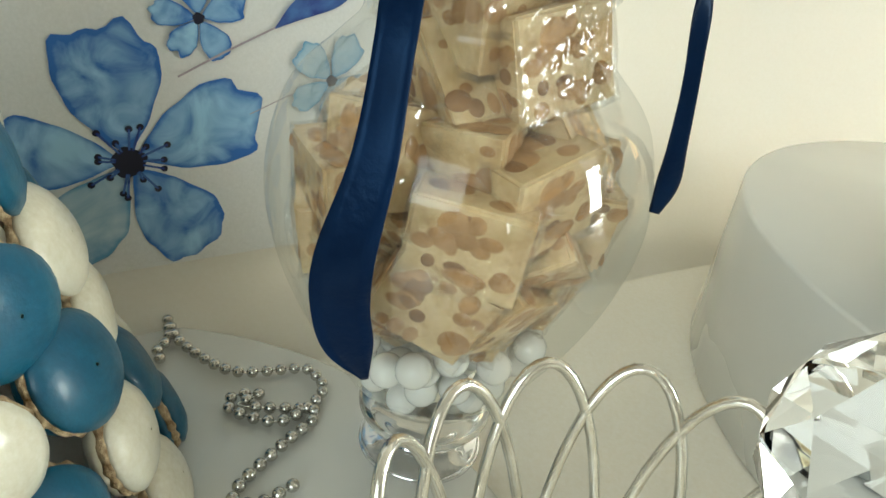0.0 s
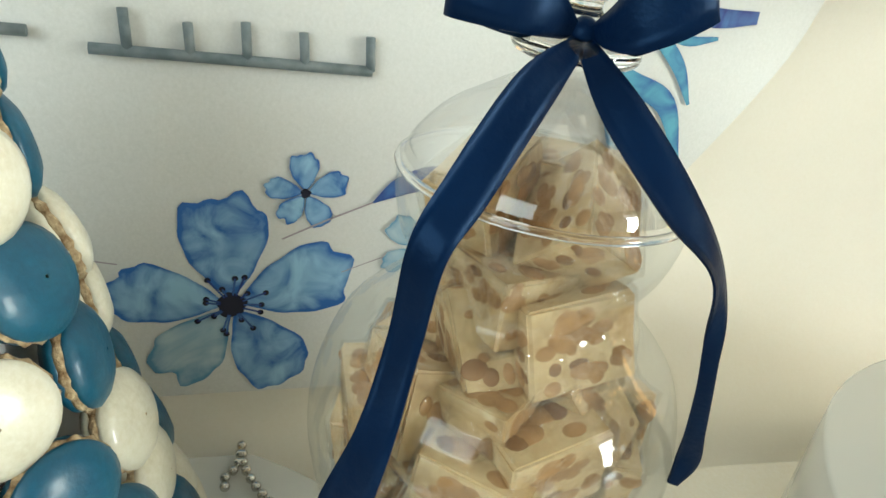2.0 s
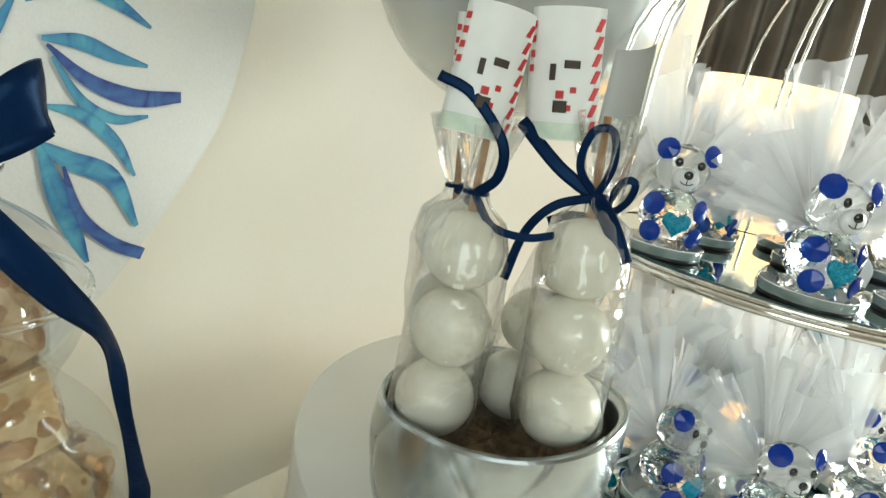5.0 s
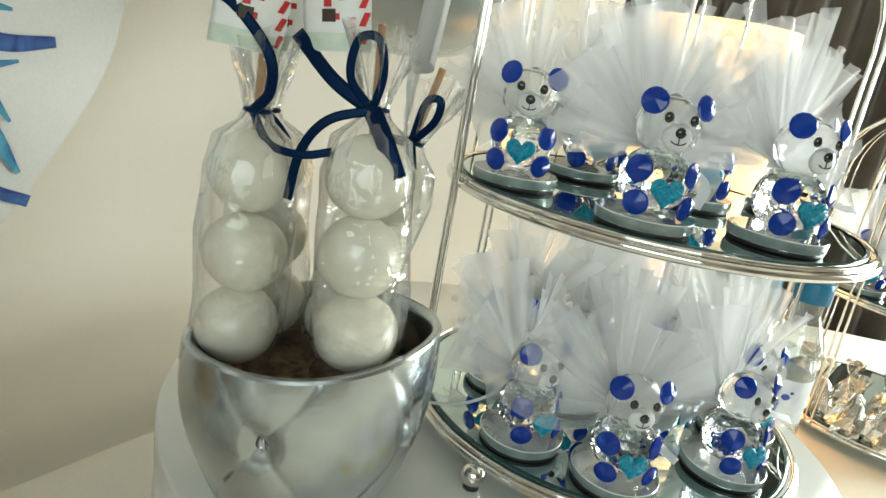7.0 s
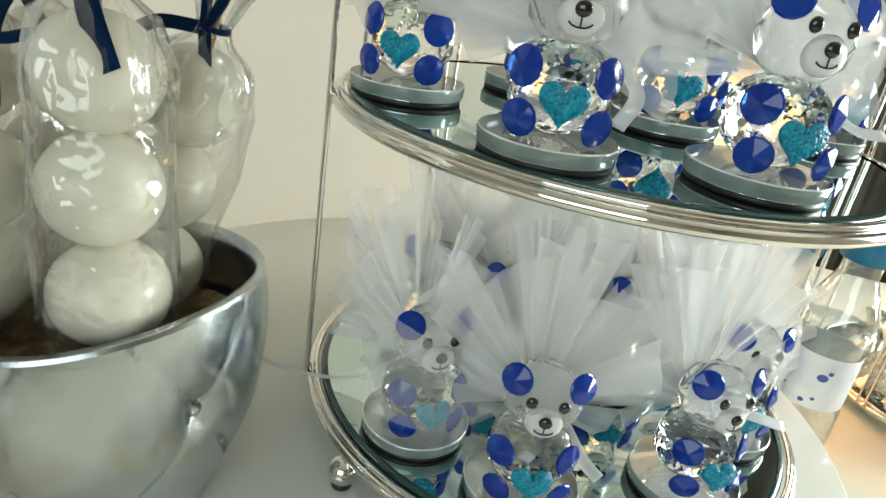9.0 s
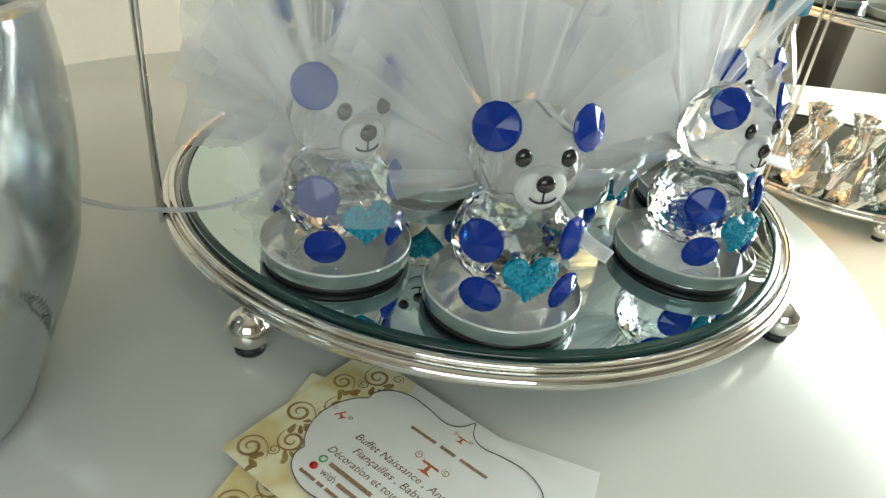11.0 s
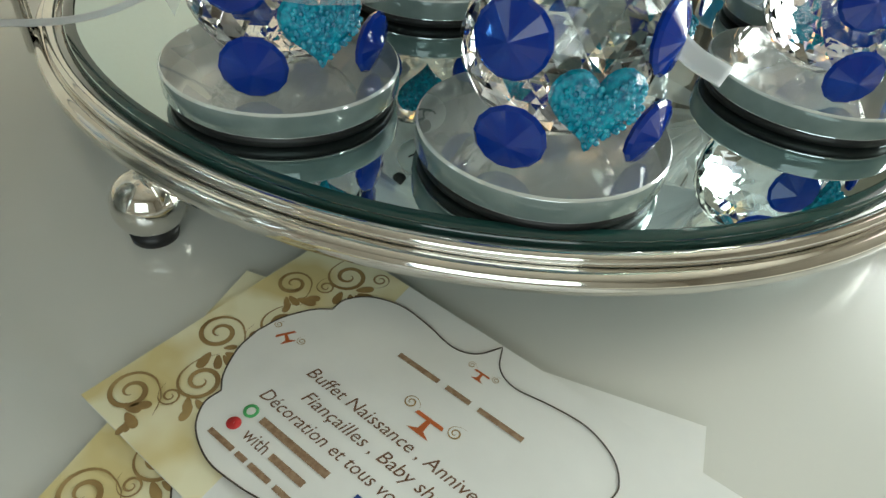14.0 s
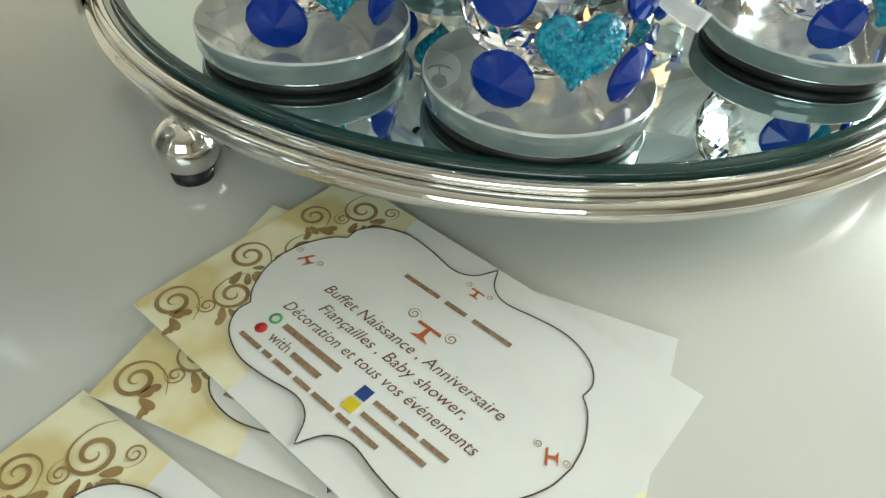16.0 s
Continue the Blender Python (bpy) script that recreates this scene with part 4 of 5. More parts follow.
bow_tail(ties[3][0], rel(tD, [(0.0, -0.006, 0.0), (-0.018, -0.010, 0.0), (-0.03, -0.012, -0.006)]), 0.0055)
bow_tail(ties[3][0], rel(tD, [(0.0, -0.006, 0.0), (0.004, -0.012, -0.018), (0.0, -0.014, -0.034)]), 0.0055)
bow_tail(ties[1][0], rel(tB, [(0.0, -0.006, 0.0), (-0.022, -0.004, 0.011), (-0.046, 0.004, 0.030)]), 0.0072)
bow_tail(ties[2][0], rel(tC, [(0.0, -0.006, 0.0), (0.010, -0.010, -0.006), (0.018, -0.012, -0.014)]), 0.006)


def paper_tag(place, turn, lean, seed, grey=False):
    """A curved printed paper topper: stripes, a round picture and small marks as plain shapes."""
    th = thing("paper_tag", place, "curled paper tag with red stripes and green print above the lolly" if not grey else "curled paper tag showing its plain grey back", "tag", "paper tags on the lollies")
    W_, H_ = 0.042, 0.066

    def bend(x, y, off=0.0):
        a = x / 0.024
        r = 0.024 + off
        return Vector((r * math.sin(a), -r * math.cos(a) + 0.024, y))

    def patch(name, x0, x1, y0, y1, off, m_, skew=0.0):
        bm = bmesh.new()
        n = 8
        vs = [[bm.verts.new(bend(x0 + (x1 - x0) * i / n + skew * j, (y0, y1)[j], off)) for i in range(n + 1)] for j in (0, 1)]
        bs = [[bm.verts.new(bend(x0 + (x1 - x0) * i / n + skew * j, (y0, y1)[j], off - 0.00025)) for i in range(n + 1)] for j in (0, 1)]
        for i in range(n):
            bm.faces.new((vs[0][i], vs[0][i + 1], vs[1][i + 1], vs[1][i]))
            bm.faces.new((bs[0][i], bs[1][i], bs[1][i + 1], bs[0][i + 1]))
        for e in (0, n):
            bm.faces.new((vs[0][e], vs[1][e], bs[1][e], bs[0][e]))
        part(name, bm, m_, th)
    patch("sheet", -W_ / 2, W_ / 2, 0, H_, 0.0, M_greytag if grey else M_paper)
    if not grey:
        patch("mint_band", -W_ / 2 + 0.0006, W_ / 2 - 0.0006, 0.0006, 0.009, 0.0004, M_mint)
        for k in range(7):
            patch("red_stripe", W_ / 2 - 0.0068, W_ / 2 - 0.0035, 0.004 + 0.0084 * k, 0.0105 + 0.0084 * k, 0.0004, M_red, 0.003)
        for k in range(4):
            patch("red_stripe", -W_ / 2 + 0.001, -W_ / 2 + 0.004, 0.034 + 0.0072 * k, 0.0375 + 0.0072 * k, 0.0004, M_red, 0.0)
        for k, (x, y, w, h, m_) in enumerate(((-0.004, 0.014, 0.007, 0.006, M_line), (-0.003, 0.021, 0.004, 0.004, M_red), (0.004, 0.024, 0.003, 0.003, M_red), (-0.007, 0.03, 0.003, 0.008, M_line), (0.0, 0.036, 0.008, 0.004, M_line), (0.003, 0.015, 0.002, 0.003, M_red))):
            patch("print_mark", x, x + w, y, y + h, 0.0005, m_)
    return th


paper_tag(Matrix.Translation(tA + Vector((-0.006, -0.012, 0.030))) @ pose(0, 0, 0, -6, 4, 14), 0, 0, 1)
paper_tag(Matrix.Translation(tB + Vector((-0.026, -0.002, 0.024))) @ pose(0, 0, 0, 0, -8, -6), 0, 0, 2)
paper_tag(Matrix.Translation(tD + Vector((0.004, 0.002, 0.040))) @ pose(0, 0, 0, 10, 14, 120), 0, 0, 3, True)
paper_tag(Matrix.Translation(tC + Vector((0.004, 0.004, 0.034))) @ pose(0, 0, 0, 0, -4, 10), 0, 0, 4)

# ---- mirrored cage stands ----


def cage_stand(m, label, up=0.175, wires=(205.6, 141.6, 80.6, 21.0)):
    st = thing("cage_stand", m, label, "cake stand")
    R = 0.156
    for k, z in enumerate((0.0215, 0.0215 + up)):
        tier = part("mirror_tier", lathe([(0.001, z), (R - 0.006, z), (R - 0.006, z + 0.0035), (0.001, z + 0.0035)], 128), M_mirror, st, "round mirror plate", False)
        part("glass_edge", lathe([(R - 0.0058, z - 0.0002), (R - 0.0052, z + 0.002), (R - 0.0066, z + 0.0042), (R - 0.0092, z + 0.0042)], 128), M_glassedge, tier, "dark green glass edge")
        for dr, dz, rw in ((0.0020, 0.0022, 0.0017), (0.0, -0.0022, 0.0031)):
            part("rim_wire", tube([((R - dr) * math.cos(a), (R - dr) * math.sin(a), z + dz) for a in [2 * math.pi * i / 160 for i in range(160)]], rw, 14, closed=True), M_chrome, tier, "polished chrome rim")
    zt = 0.0215
    for w in wires:
        for d in (-1.6, 1.6):
            a = radians(w + d)
            pts = [((R + 0.0035) * math.cos(a), (R + 0.0035) * math.sin(a), zt - 0.004)]
            pts += [((R + 0.0035) * math.cos(a), (R + 0.0035) * math.sin(a), zz) for zz in (0.10, 0.2, 0.28, 0.335)]
            for k in range(1, 9):
                f = k / 8
                pts.append(((R + 0.0035) * math.cos(f * 1.5) * math.cos(a), (R + 0.0035) * math.cos(f * 1.5) * math.sin(a), 0.335 + 0.115 * math.sin(f * 1.55)))
            part("cage_wire", tube(pts, 0.0016, 8), M_chrome, st)
    for w in (64, 96, 118, 160, 180):
        a = radians(w)
        pts = [((R - 0.001) * math.cos(a), (R - 0.001) * math.sin(a), 0.19), ((R - 0.001) * math.cos(a), (R - 0.001) * math.sin(a), 0.335)]
        for k in range(1, 9):
            f = k / 8
            pts.append(((R - 0.001) * math.cos(f * 1.5) * math.cos(a), (R - 0.001) * math.cos(f * 1.5) * math.sin(a), 0.335 + 0.115 * math.sin(f * 1.55)))
        part("cage_wire", tube(pts, 0.0012, 8), M_chrome, st)
    for w in (235.3, 325.3, 55.3, 145.3):
        a = radians(w)
        c = ((R + 0.002) * math.cos(a), (R + 0.002) * math.sin(a))
        ft = part("ball_foot", ball(bmesh.new(), (c[0], c[1], 0.0100), 0.0086, 24, 16), M_chrome, st, "chrome ball foot")
        part("rubber_pad", lathe([(0.001, 0.0), (0.0056, 0.0), (0.0060, 0.0032), (0.001, 0.0032)], 24, centre=c), M_matteblack, ft, "black rubber pad")
    return st


SX, SY = 0.1585, 0.180
cage_stand(pose(SX, SY, 0), "two-tier chrome cage stand with round mirror plates")
S2X, S2Y = 0.62, 0.60
cage_stand(pose(S2X, S2Y, TZ, 0, 0, 25), "second two-tier chrome cage stand standing beyond the bottles", wires=(190, 141, 77, 13))
Z1, Z2 = 0.0252, 0.2002


# ---- crystal figurines ----


def gem(bm, c, n, r, idx):
    """A round cut stone lying on a surface with outward normal n."""
    q = Vector(n).to_track_quat("Z", "Y").to_matrix().to_4x4()
    m = Matrix.Translation(c) @ q
    rings = []
    for rr, zz in ((r * 0.92, -0.0006), (r, 0.0004), (r * 0.90, 0.0012)):
        rings.append([bm.verts.new(m @ Vector((rr * math.cos(2 * math.pi * i / 14), rr * math.sin(2 * math.pi * i / 14), zz))) for i in range(14)])
    for a, b in zip(rings, rings[1:]):
        for i in range(14):
            bm.faces.new((a[i], a[(i + 1) % 14], b[(i + 1) % 14], b[i])).material_index = idx
    top = bm.verts.new(m @ Vector((0.0, 0.0, 0.0034)))
    for i in range(14):
        bm.faces.new((rings[-1][i], rings[-1][(i + 1) % 14], top)).material_index = idx


def figurine_mesh():
    """One faceted crystal figurine on a glass disc, faced to -y."""
    bm = bmesh.new()
    mats = [M_crystal, M_discfilm, M_matteblack, M_gem, M_teal, M_black, M_frost, M_discbase, M_discside, M_discglint, M_head]
    # plain black band below the disc
    lathe([(0.0005, 0.0002), (0.0285, 0.0002), (0.0288, 0.0026), (0.0005, 0.0026)], 56, bm=bm, idx=2)
    lathe([(0.0005, 0.0028), (0.0290, 0.0028), (0.0290, 0.0030), (0.0005, 0.0030)], 56, bm=bm, idx=7)
    lathe([(0.0290, 0.0030), (0.0298, 0.0036), (0.0298, 0.0088)], 72, bm=bm, idx=8)
    # lighter colour on the rim bevel paints the edge's bright glint
    lathe([(0.0298, 0.0088), (0.0295, 0.0093), (0.02925, 0.0094)], 72, bm=bm, idx=9)
    lathe([(0.02925, 0.0094), (0.0005, 0.0094)], 72, bm=bm, idx=1)
    facet_ball(bm, (0, 0.0, 0.0292), 0.0216, 0, 3, (1, 0.94, 0.92))
    facet_ball(bm, (0, -0.001, 0.0612), 0.0196, 10, 2, (1, 0.92, 0.95))
    # smooth muzzle
    ball(bm, (0.0, -0.0158, 0.0565), 0.0088, 24, 14, (1, 0.42, 0.9), 6)
    ball(bm, (0.0, -0.0198, 0.0594), 0.0030, 14, 8, (1.1, 0.55, 1), 5)
    for s in (-1, 1):
        ball(bm, (s * 0.0075, -0.0164, 0.0668), 0.0028, 14, 8, (1, 0.6, 1.1), 5)
    tube([(0, -0.0196, 0.0580), (0, -0.0197, 0.0530)], 0.00038, 5, bm, idx=5)
    tube([(0.0046 * math.sin(a), -0.0191 - 0.0005 * math.cos(a), 0.0552 - 0.0024 * math.cos(a)) for a in [radians(-75 + 15 * k) for k in range(11)]], 0.00038, 5, bm, idx=5)
    for s in (-1, 1):
        gem(bm, (s * 0.0152, -0.0098, 0.0742), (s * 0.45, -0.85, 0.25), 0.0078, 3)
        gem(bm, (s * 0.0160, -0.0140, 0.0362), (s * 0.62, -0.78, 0.1), 0.0080, 3)
        gem(bm, (s * 0.0150, -0.0180, 0.0175), (s * 0.52, -0.85, -0.1), 0.0076, 3)
    # domed heart with fine beads
    hm = Matrix.Translation((0.0, -0.0212, 0.0258)) @ pose(0, 0, 0, 90, 0, 0) @ pose(0, 0, 0, 3, 0, 0)
    out = []
    for i in range(36):
        t = 2 * math.pi * i / 36
        out.append((0.00062 * 16 * math.sin(t) ** 3, 0.00062 * (13 * math.cos(t) - 5 * math.cos(2 * t) - 2 * math.cos(3 * t) - math.cos(4 * t))))
    rings = [[bm.verts.new(hm @ Vector((x * f, y * f, zz))) for x, y in out] for f, zz in ((1.0, -0.001), (1.0, 0.0006), (0.86, 0.0022), (0.6, 0.0034), (0.3, 0.004))]
    for a, b in zip(rings, rings[1:]):
        for i in range(36):
            bm.faces.new((a[i], a[(i + 1) % 36], b[(i + 1) % 36], b[i])).material_index = 4
    bm.faces.new(rings[-1]).material_index = 4
    rr = random.Random(3)
    cnt = 0
    while cnt < 110:
        x, y = rr.uniform(-0.010, 0.010), rr.uniform(-0.0105, 0.0085)
        inside = False
        for i in range(36):
            (xa, ya), (xb, yb) = out[i], out[(i + 1) % 36]
            if (ya > y) != (yb > y) and x < (xb - xa) * (y - ya) / (yb - ya) + xa:
                inside = not inside
        if inside:
            q = 1 - min(1, (x * x + (y * 0.9) ** 2) / 0.00011)
            ball(bm, hm @ Vector((x * 0.95, y * 0.95, 0.0012 + 0.0027 * q ** 0.6)), 0.0007, 6, 4, idx=4)
            cnt += 1
    me = mesh_of("crystal_figurine", bm, mats, False)
    for p in me.polygons:
        p.use_smooth = p.material_index in (2, 5, 6, 8, 9)
    return me


FIG = figurine_mesh()


def tulle_mesh(seed, back=0.015, tall=0.108):
    """A gathered puff of thin white net: wide creased sheets and cut strips fanning out from a tie."""
    rnd = random.Random(seed)
    bm = bmesh.new()
    for k in range(52):
        wide = k % 2 == 0
        a = radians(rnd.uniform(-116, 116))
        ln = tall * rnd.uniform(0.68, 1.08) * (1 - 0.52 * abs(a) / 2) * (0.92 if wide else 1.0)
        d = Vector((math.sin(a) * 0.85, rnd.uniform(0.04, 0.8), max(-0.35, math.cos(a)) + 0.14)).normalized()
        side = d.cross(Vector((rnd.uniform(-0.6, 0.6), -1, rnd.uniform(-0.3, 0.3)))).normalized()
        nrm = side.cross(d)
        w = rnd.uniform(0.022, 0.048) if wide else rnd.uniform(0.006, 0.016)
        cut = rnd.uniform(-0.38, 0.38)
        bend = rnd.uniform(-0.22, 0.22)
        rows = []
        for i in range(8):
            f = i / 7
            c = Vector((0, back, 0.046)) + d * (ln * f) + nrm * (bend * ln * f * f)
            ww = w * (0.06 + 0.94 * f ** 0.9)
            row = []
            for j in range(7):
                g = j / 6 - 0.5
                crease = 0.09 * ww * math.sin(g * (9 if wide else 5) + k) * min(1, f * 1.3)
                row.append(bm.verts.new(c + side * (g * ww) + nrm * crease + d * (g * ww * cut * f * f)))
            rows.append(row)
        for p, q in zip(rows, rows[1:]):
            for j in range(6):
                bm.faces.new((p[j], p[j + 1], q[j + 1], q[j]))
    return mesh_of("net_puff", bm, M_tulle)


TULLE = [tulle_mesh(k) for k in range(4)]


def veil_mesh(reach, low):
    """A broad loose net sheet spreading to one side of a figurine, in front of its neighbour."""
    bm = bmesh.new()
    tip = Vector((-reach, -0.020, low))
    root = Vector((-0.012, 0.008, 0.046))
    d = tip - root
    rows = []
    for i in range(13):
        f = i / 12
        c = root + d * f + Vector((0, -0.012 * math.sin(math.pi * f), 0))
        w = 0.004 + 0.046 * math.sin(min(1.0, f * 1.3) * math.pi * 0.5)
        rows.append([bm.verts.new(c + Vector((0.1, 0, 1)) * (w * (j / 10 - 0.5)) + Vector((0, 0.003 * math.sin(j * 1.2) * f, 0)) + d * (0.08 * math.sin(j * 0.7 + 1) * f * f)) for j in range(11)])
    for p, q in zip(rows, rows[1:]):
        for j in range(10):
            bm.faces.new((p[j], p[j + 1], q[j + 1], q[j]))
    return mesh_of("veil", bm, M_veil)


VEIL = veil_mesh(0.086, 0.084)
M_bandtail = clear_film("sheer_ribbon", low=0.02, high=0.1, rough=0.4, milk=0.62, milk_colour=(0.9, 0.92, 0.95))
count = 0


def favour(x, y, z, yaw, veil=None, ribbon_to=None, spread=1.0):
    global count
    ob = new("crystal_figurine", FIG)
    ob.matrix_world = pose(x, y, z, 0, 0, yaw)
    tagged(ob, "small clear crystal figurine with blue stones and teal heart", "figurine", "crystal figurines on the stand")
    th = thing("tulle_puff", pose(x, y, z, 0, 0, yaw), "gathered white net puff tied behind a figurine", "tulle", "net puffs on the stand")
    p = new("net", TULLE[count % 4])
    p.parent = th
    p.scale = (spread, 1, 1)
    if veil:
        new("veil", veil).parent = th
    if ribbon_to:
        part("sheer_tail", ribbon([(0.012, 0.012, 0.045), *ribbon_to], 0.0022 if len(ribbon_to) == 3 else 0.0065, [(0, -0.5, 0.85)] * (len(ribbon_to) + 1), n=8, thick=0.0002), M_bandtail, th)
    count += 1
    return ob


for x, y, yaw, rib in ((0.1605, 0.0605, 14, [(0.026, -0.004, 0.030), (0.034, -0.012, 0.026)]), (0.0955, 0.083, 38, [(-0.028, 0.03, 0.016), (-0.06, 0.052, 0.009), (-0.082, 0.066, 0.013)]), (0.2435, 0.1065, 32, [(0.03, 0.0, 0.045), (0.05, -0.005, 0.04)]), (0.268, 0.168, 26, None), (0.13, 0.16, 5, None), (0.20, 0.19, 20, None), (0.075, 0.165, -10, None), (0.16, 0.255, 0, None), (0.235, 0.245, 30, None)):
    favour(x, y, Z1, yaw, VEIL if yaw == 14 else None, rib, 0.72 if yaw == 38 else 1.0)
for x, y, yaw, rib in ((0.054, 0.118, 2, None), (0.136, 0.0615, 14, [(0.03, -0.004, 0.032), (0.024, -0.012, 0.018)]), (0.222, 0.086, 22, [(0.034, 0.0, 0.03), (0.052, 0.0, 0.028)]), (0.105, 0.205, 20, None), (0.185, 0.172, 10, None), (0.268, 0.215, 35, None), (0.12, 0.245, 0, None), (0.20, 0.25, 15, None)):
    favour(x, y, Z2, yaw, None, rib)
for x, y, yaw in ((-0.11, -0.055, -10), (-0.07, -0.105, 0), (0.0, -0.10, 10)):
    favour(S2X + x, S2Y + y, TZ + Z2, yaw)

# silver foil cones on the lower plate of the second stand
rnd = random.Random(9)


def foil_mesh(seed):
    rnd = random.Random(seed)
    bm = lathe([(0.001, 0.0), (0.017, 0.0), (0.020, 0.008), (0.016, 0.02), (0.009, 0.034), (0.0035, 0.042), (0.006, 0.05), (0.010, 0.06)], 14, fn=lambda r, a, z: (r * (1 + 0.22 * math.sin(a * 5 + z * 130 + seed) + rnd.uniform(-0.12, 0.12)), z + rnd.uniform(-0.0015, 0.0015) * (z > 0.001)))
    return mesh_of("foil_parcel", bm, M_foil, False)


FOIL = [foil_mesh(k) for k in range(3)]
for k, (x, y) in enumerate(((-0.115, -0.06), (-0.09, -0.10), (-0.055, -0.122), (-0.015, -0.128), (-0.075, -0.05), (-0.04, -0.078), (0.01, -0.09), (0.05, -0.11), (-0.12, -0.015))):
    ob = new("foil_parcel", FOIL[k % 3])
    ob.matrix_world = pose(S2X + x, S2Y + y, TZ + Z1, 0, 0, k * 57) @ Matrix.Scale(1.25, 4)
    tagged(ob, "crinkled silver foil parcel with a twisted top", "favour", "foil parcels on the second stand")


BZ = TZ


def bottle(x, y, turn):
    th = thing("water_bottle", pose(x, y, BZ, 0, 0, turn), "small clear water bottle with blue cap and white-blue label", "bottle", "bottles beside the stand")
    body = [(0.001, 0.0005), (0.028, 0.0005), (0.0325, 0.006), (0.0325, 0.05), (0.0308, 0.054), (0.0325, 0.058), (0.0325, 0.066), (0.031, 0.070), (0.031, 0.128), (0.0325, 0.134), (0.0325, 0.150), (0.0305, 0.164), (0.022, 0.185), (0.0165, 0.198), (0.0162, 0.212)]
    part("bottle_body", lathe(body, 40, fn=lambda r, a, z: (r * (1 + (0.025 * math.sin(a * 7) if 0.14 < z < 0.18 else 0)), z)), M_bottle, th, "clear ribbed plastic")
    part("water", lathe([(0.001, 0.0015), (0.027, 0.002), (0.0312, 0.007), (0.0312, 0.05), (0.0296, 0.054), (0.0296, 0.13), (0.0305, 0.15), (0.001, 0.15)], 32), M_water, th)
    lb = part("label", lathe([(0.0313, 0.072), (0.0316, 0.0725), (0.0316, 0.1255), (0.0313, 0.126)], 40), M_label, th, "white paper label with blue print")
    rr = random.Random(5)
    for k in range(16):
        a, z0 = rr.uniform(0, 6.28), rr.uniform(0.078, 0.115)
        bm = bmesh.new()
        ball(bm, (0.0316 * math.cos(a), 0.0316 * math.sin(a), z0), rr.uniform(0.002, 0.0055), 8, 6, (1, 1, 0.8))
        for v in bm.verts:
            h = math.hypot(v.co.x, v.co.y)
            v.co.x *= 0.0319 / h
            v.co.y *= 0.0319 / h
        part("print_mark", bm, M_labelblue, lb)
    part("cap", lathe([(0.0185, 0.212), (0.0205, 0.2125), (0.0205, 0.234), (0.0192, 0.2365), (0.001, 0.2365)], 80, fn=lambda r, a, z: (r * (1 + 0.012 * (1 if math.sin(a * 36) > 0 else -1) * (r > 0.0204)), z)), M_capblue, th, "ribbed blue screw cap")
    return th


bottle(0.336, 0.392, 0)
bottle(0.395, 0.405, 40)

# ---- lamp and balloon behind ----
lamp = thing("table_lamp", pose(0.262, 0.58, TZ), "lit table lamp with a warm cylindrical shade", "lamp")
part("shade", lathe([(0.098, 0.25), (0.1, 0.25), (0.094, 0.492), (0.092, 0.492)], 56), M_shade, lamp, "glowing warm fabric shade")
part("lamp_foot", lathe([(0.001, 0.0), (0.05, 0.0), (0.05, 0.01), (0.012, 0.02), (0.012, 0.36), (0.001, 0.36)], 32), M_chrome, lamp)
balloon = thing("balloon", pose(-0.085, 0.335, 0.425), "shiny silver-grey balloon hanging before the backdrop", "balloon")
part("skin", lathe([(max(0.0008, 0.152 * math.sin(t) * (1 + 0.06 * math.cos(t))), -0.160 * math.cos(t)) for t in [math.pi * i / 30 for i in range(31)]], 56), M_balloon, balloon)
part("knot", ball(bmesh.new(), (0, 0, 0.162), 0.006, 10, 8), M_balloon, balloon)
part("string", tube([(0, 0, 0.165), (0.004, 0.004, 0.5), (0, 0, CZ - 0.425)], 0.0006, 5), M_line, balloon)


# ---- printed cards ----
CARD_W, CARD_H = 0.106, 0.065


def scalloped():
    """The bracket-shaped frame of the card's white field."""
    q = []
    for key in ([(-0.0415, 0.0), (-0.0405, 0.006), (-0.0375, 0.012), (-0.0345, 0.015)], [(-0.0345, 0.015), (-0.0345, 0.019), (-0.031, 0.0235), (-0.024, 0.0262), (-0.016, 0.0258), (-0.008, 0.0245), (-0.003, 0.0265), (0.0, 0.0318)]):
        q += [(v.x, v.y) for v in spline([(x, y, 0) for x, y in key], 6)][:-1]
    q.append((0.0, 0.0318))
    q += [(-x, y) for x, y in reversed(q[:-1])]
    return q + [(x, -y * 0.98) for x, y in reversed(q[1:-1])]


def text_mesh(body, size, shear=0.0):
    cu = bpy.data.curves.new("text", "FONT")
    cu.body, cu.size, cu.shear = body, size, shear
    cu.resolution_u = 2
    tmp = bpy.data.objects.new("text", cu)
    me = bpy.data.meshes.new_from_object(tmp)
    bpy.data.objects.remove(tmp)
    return me


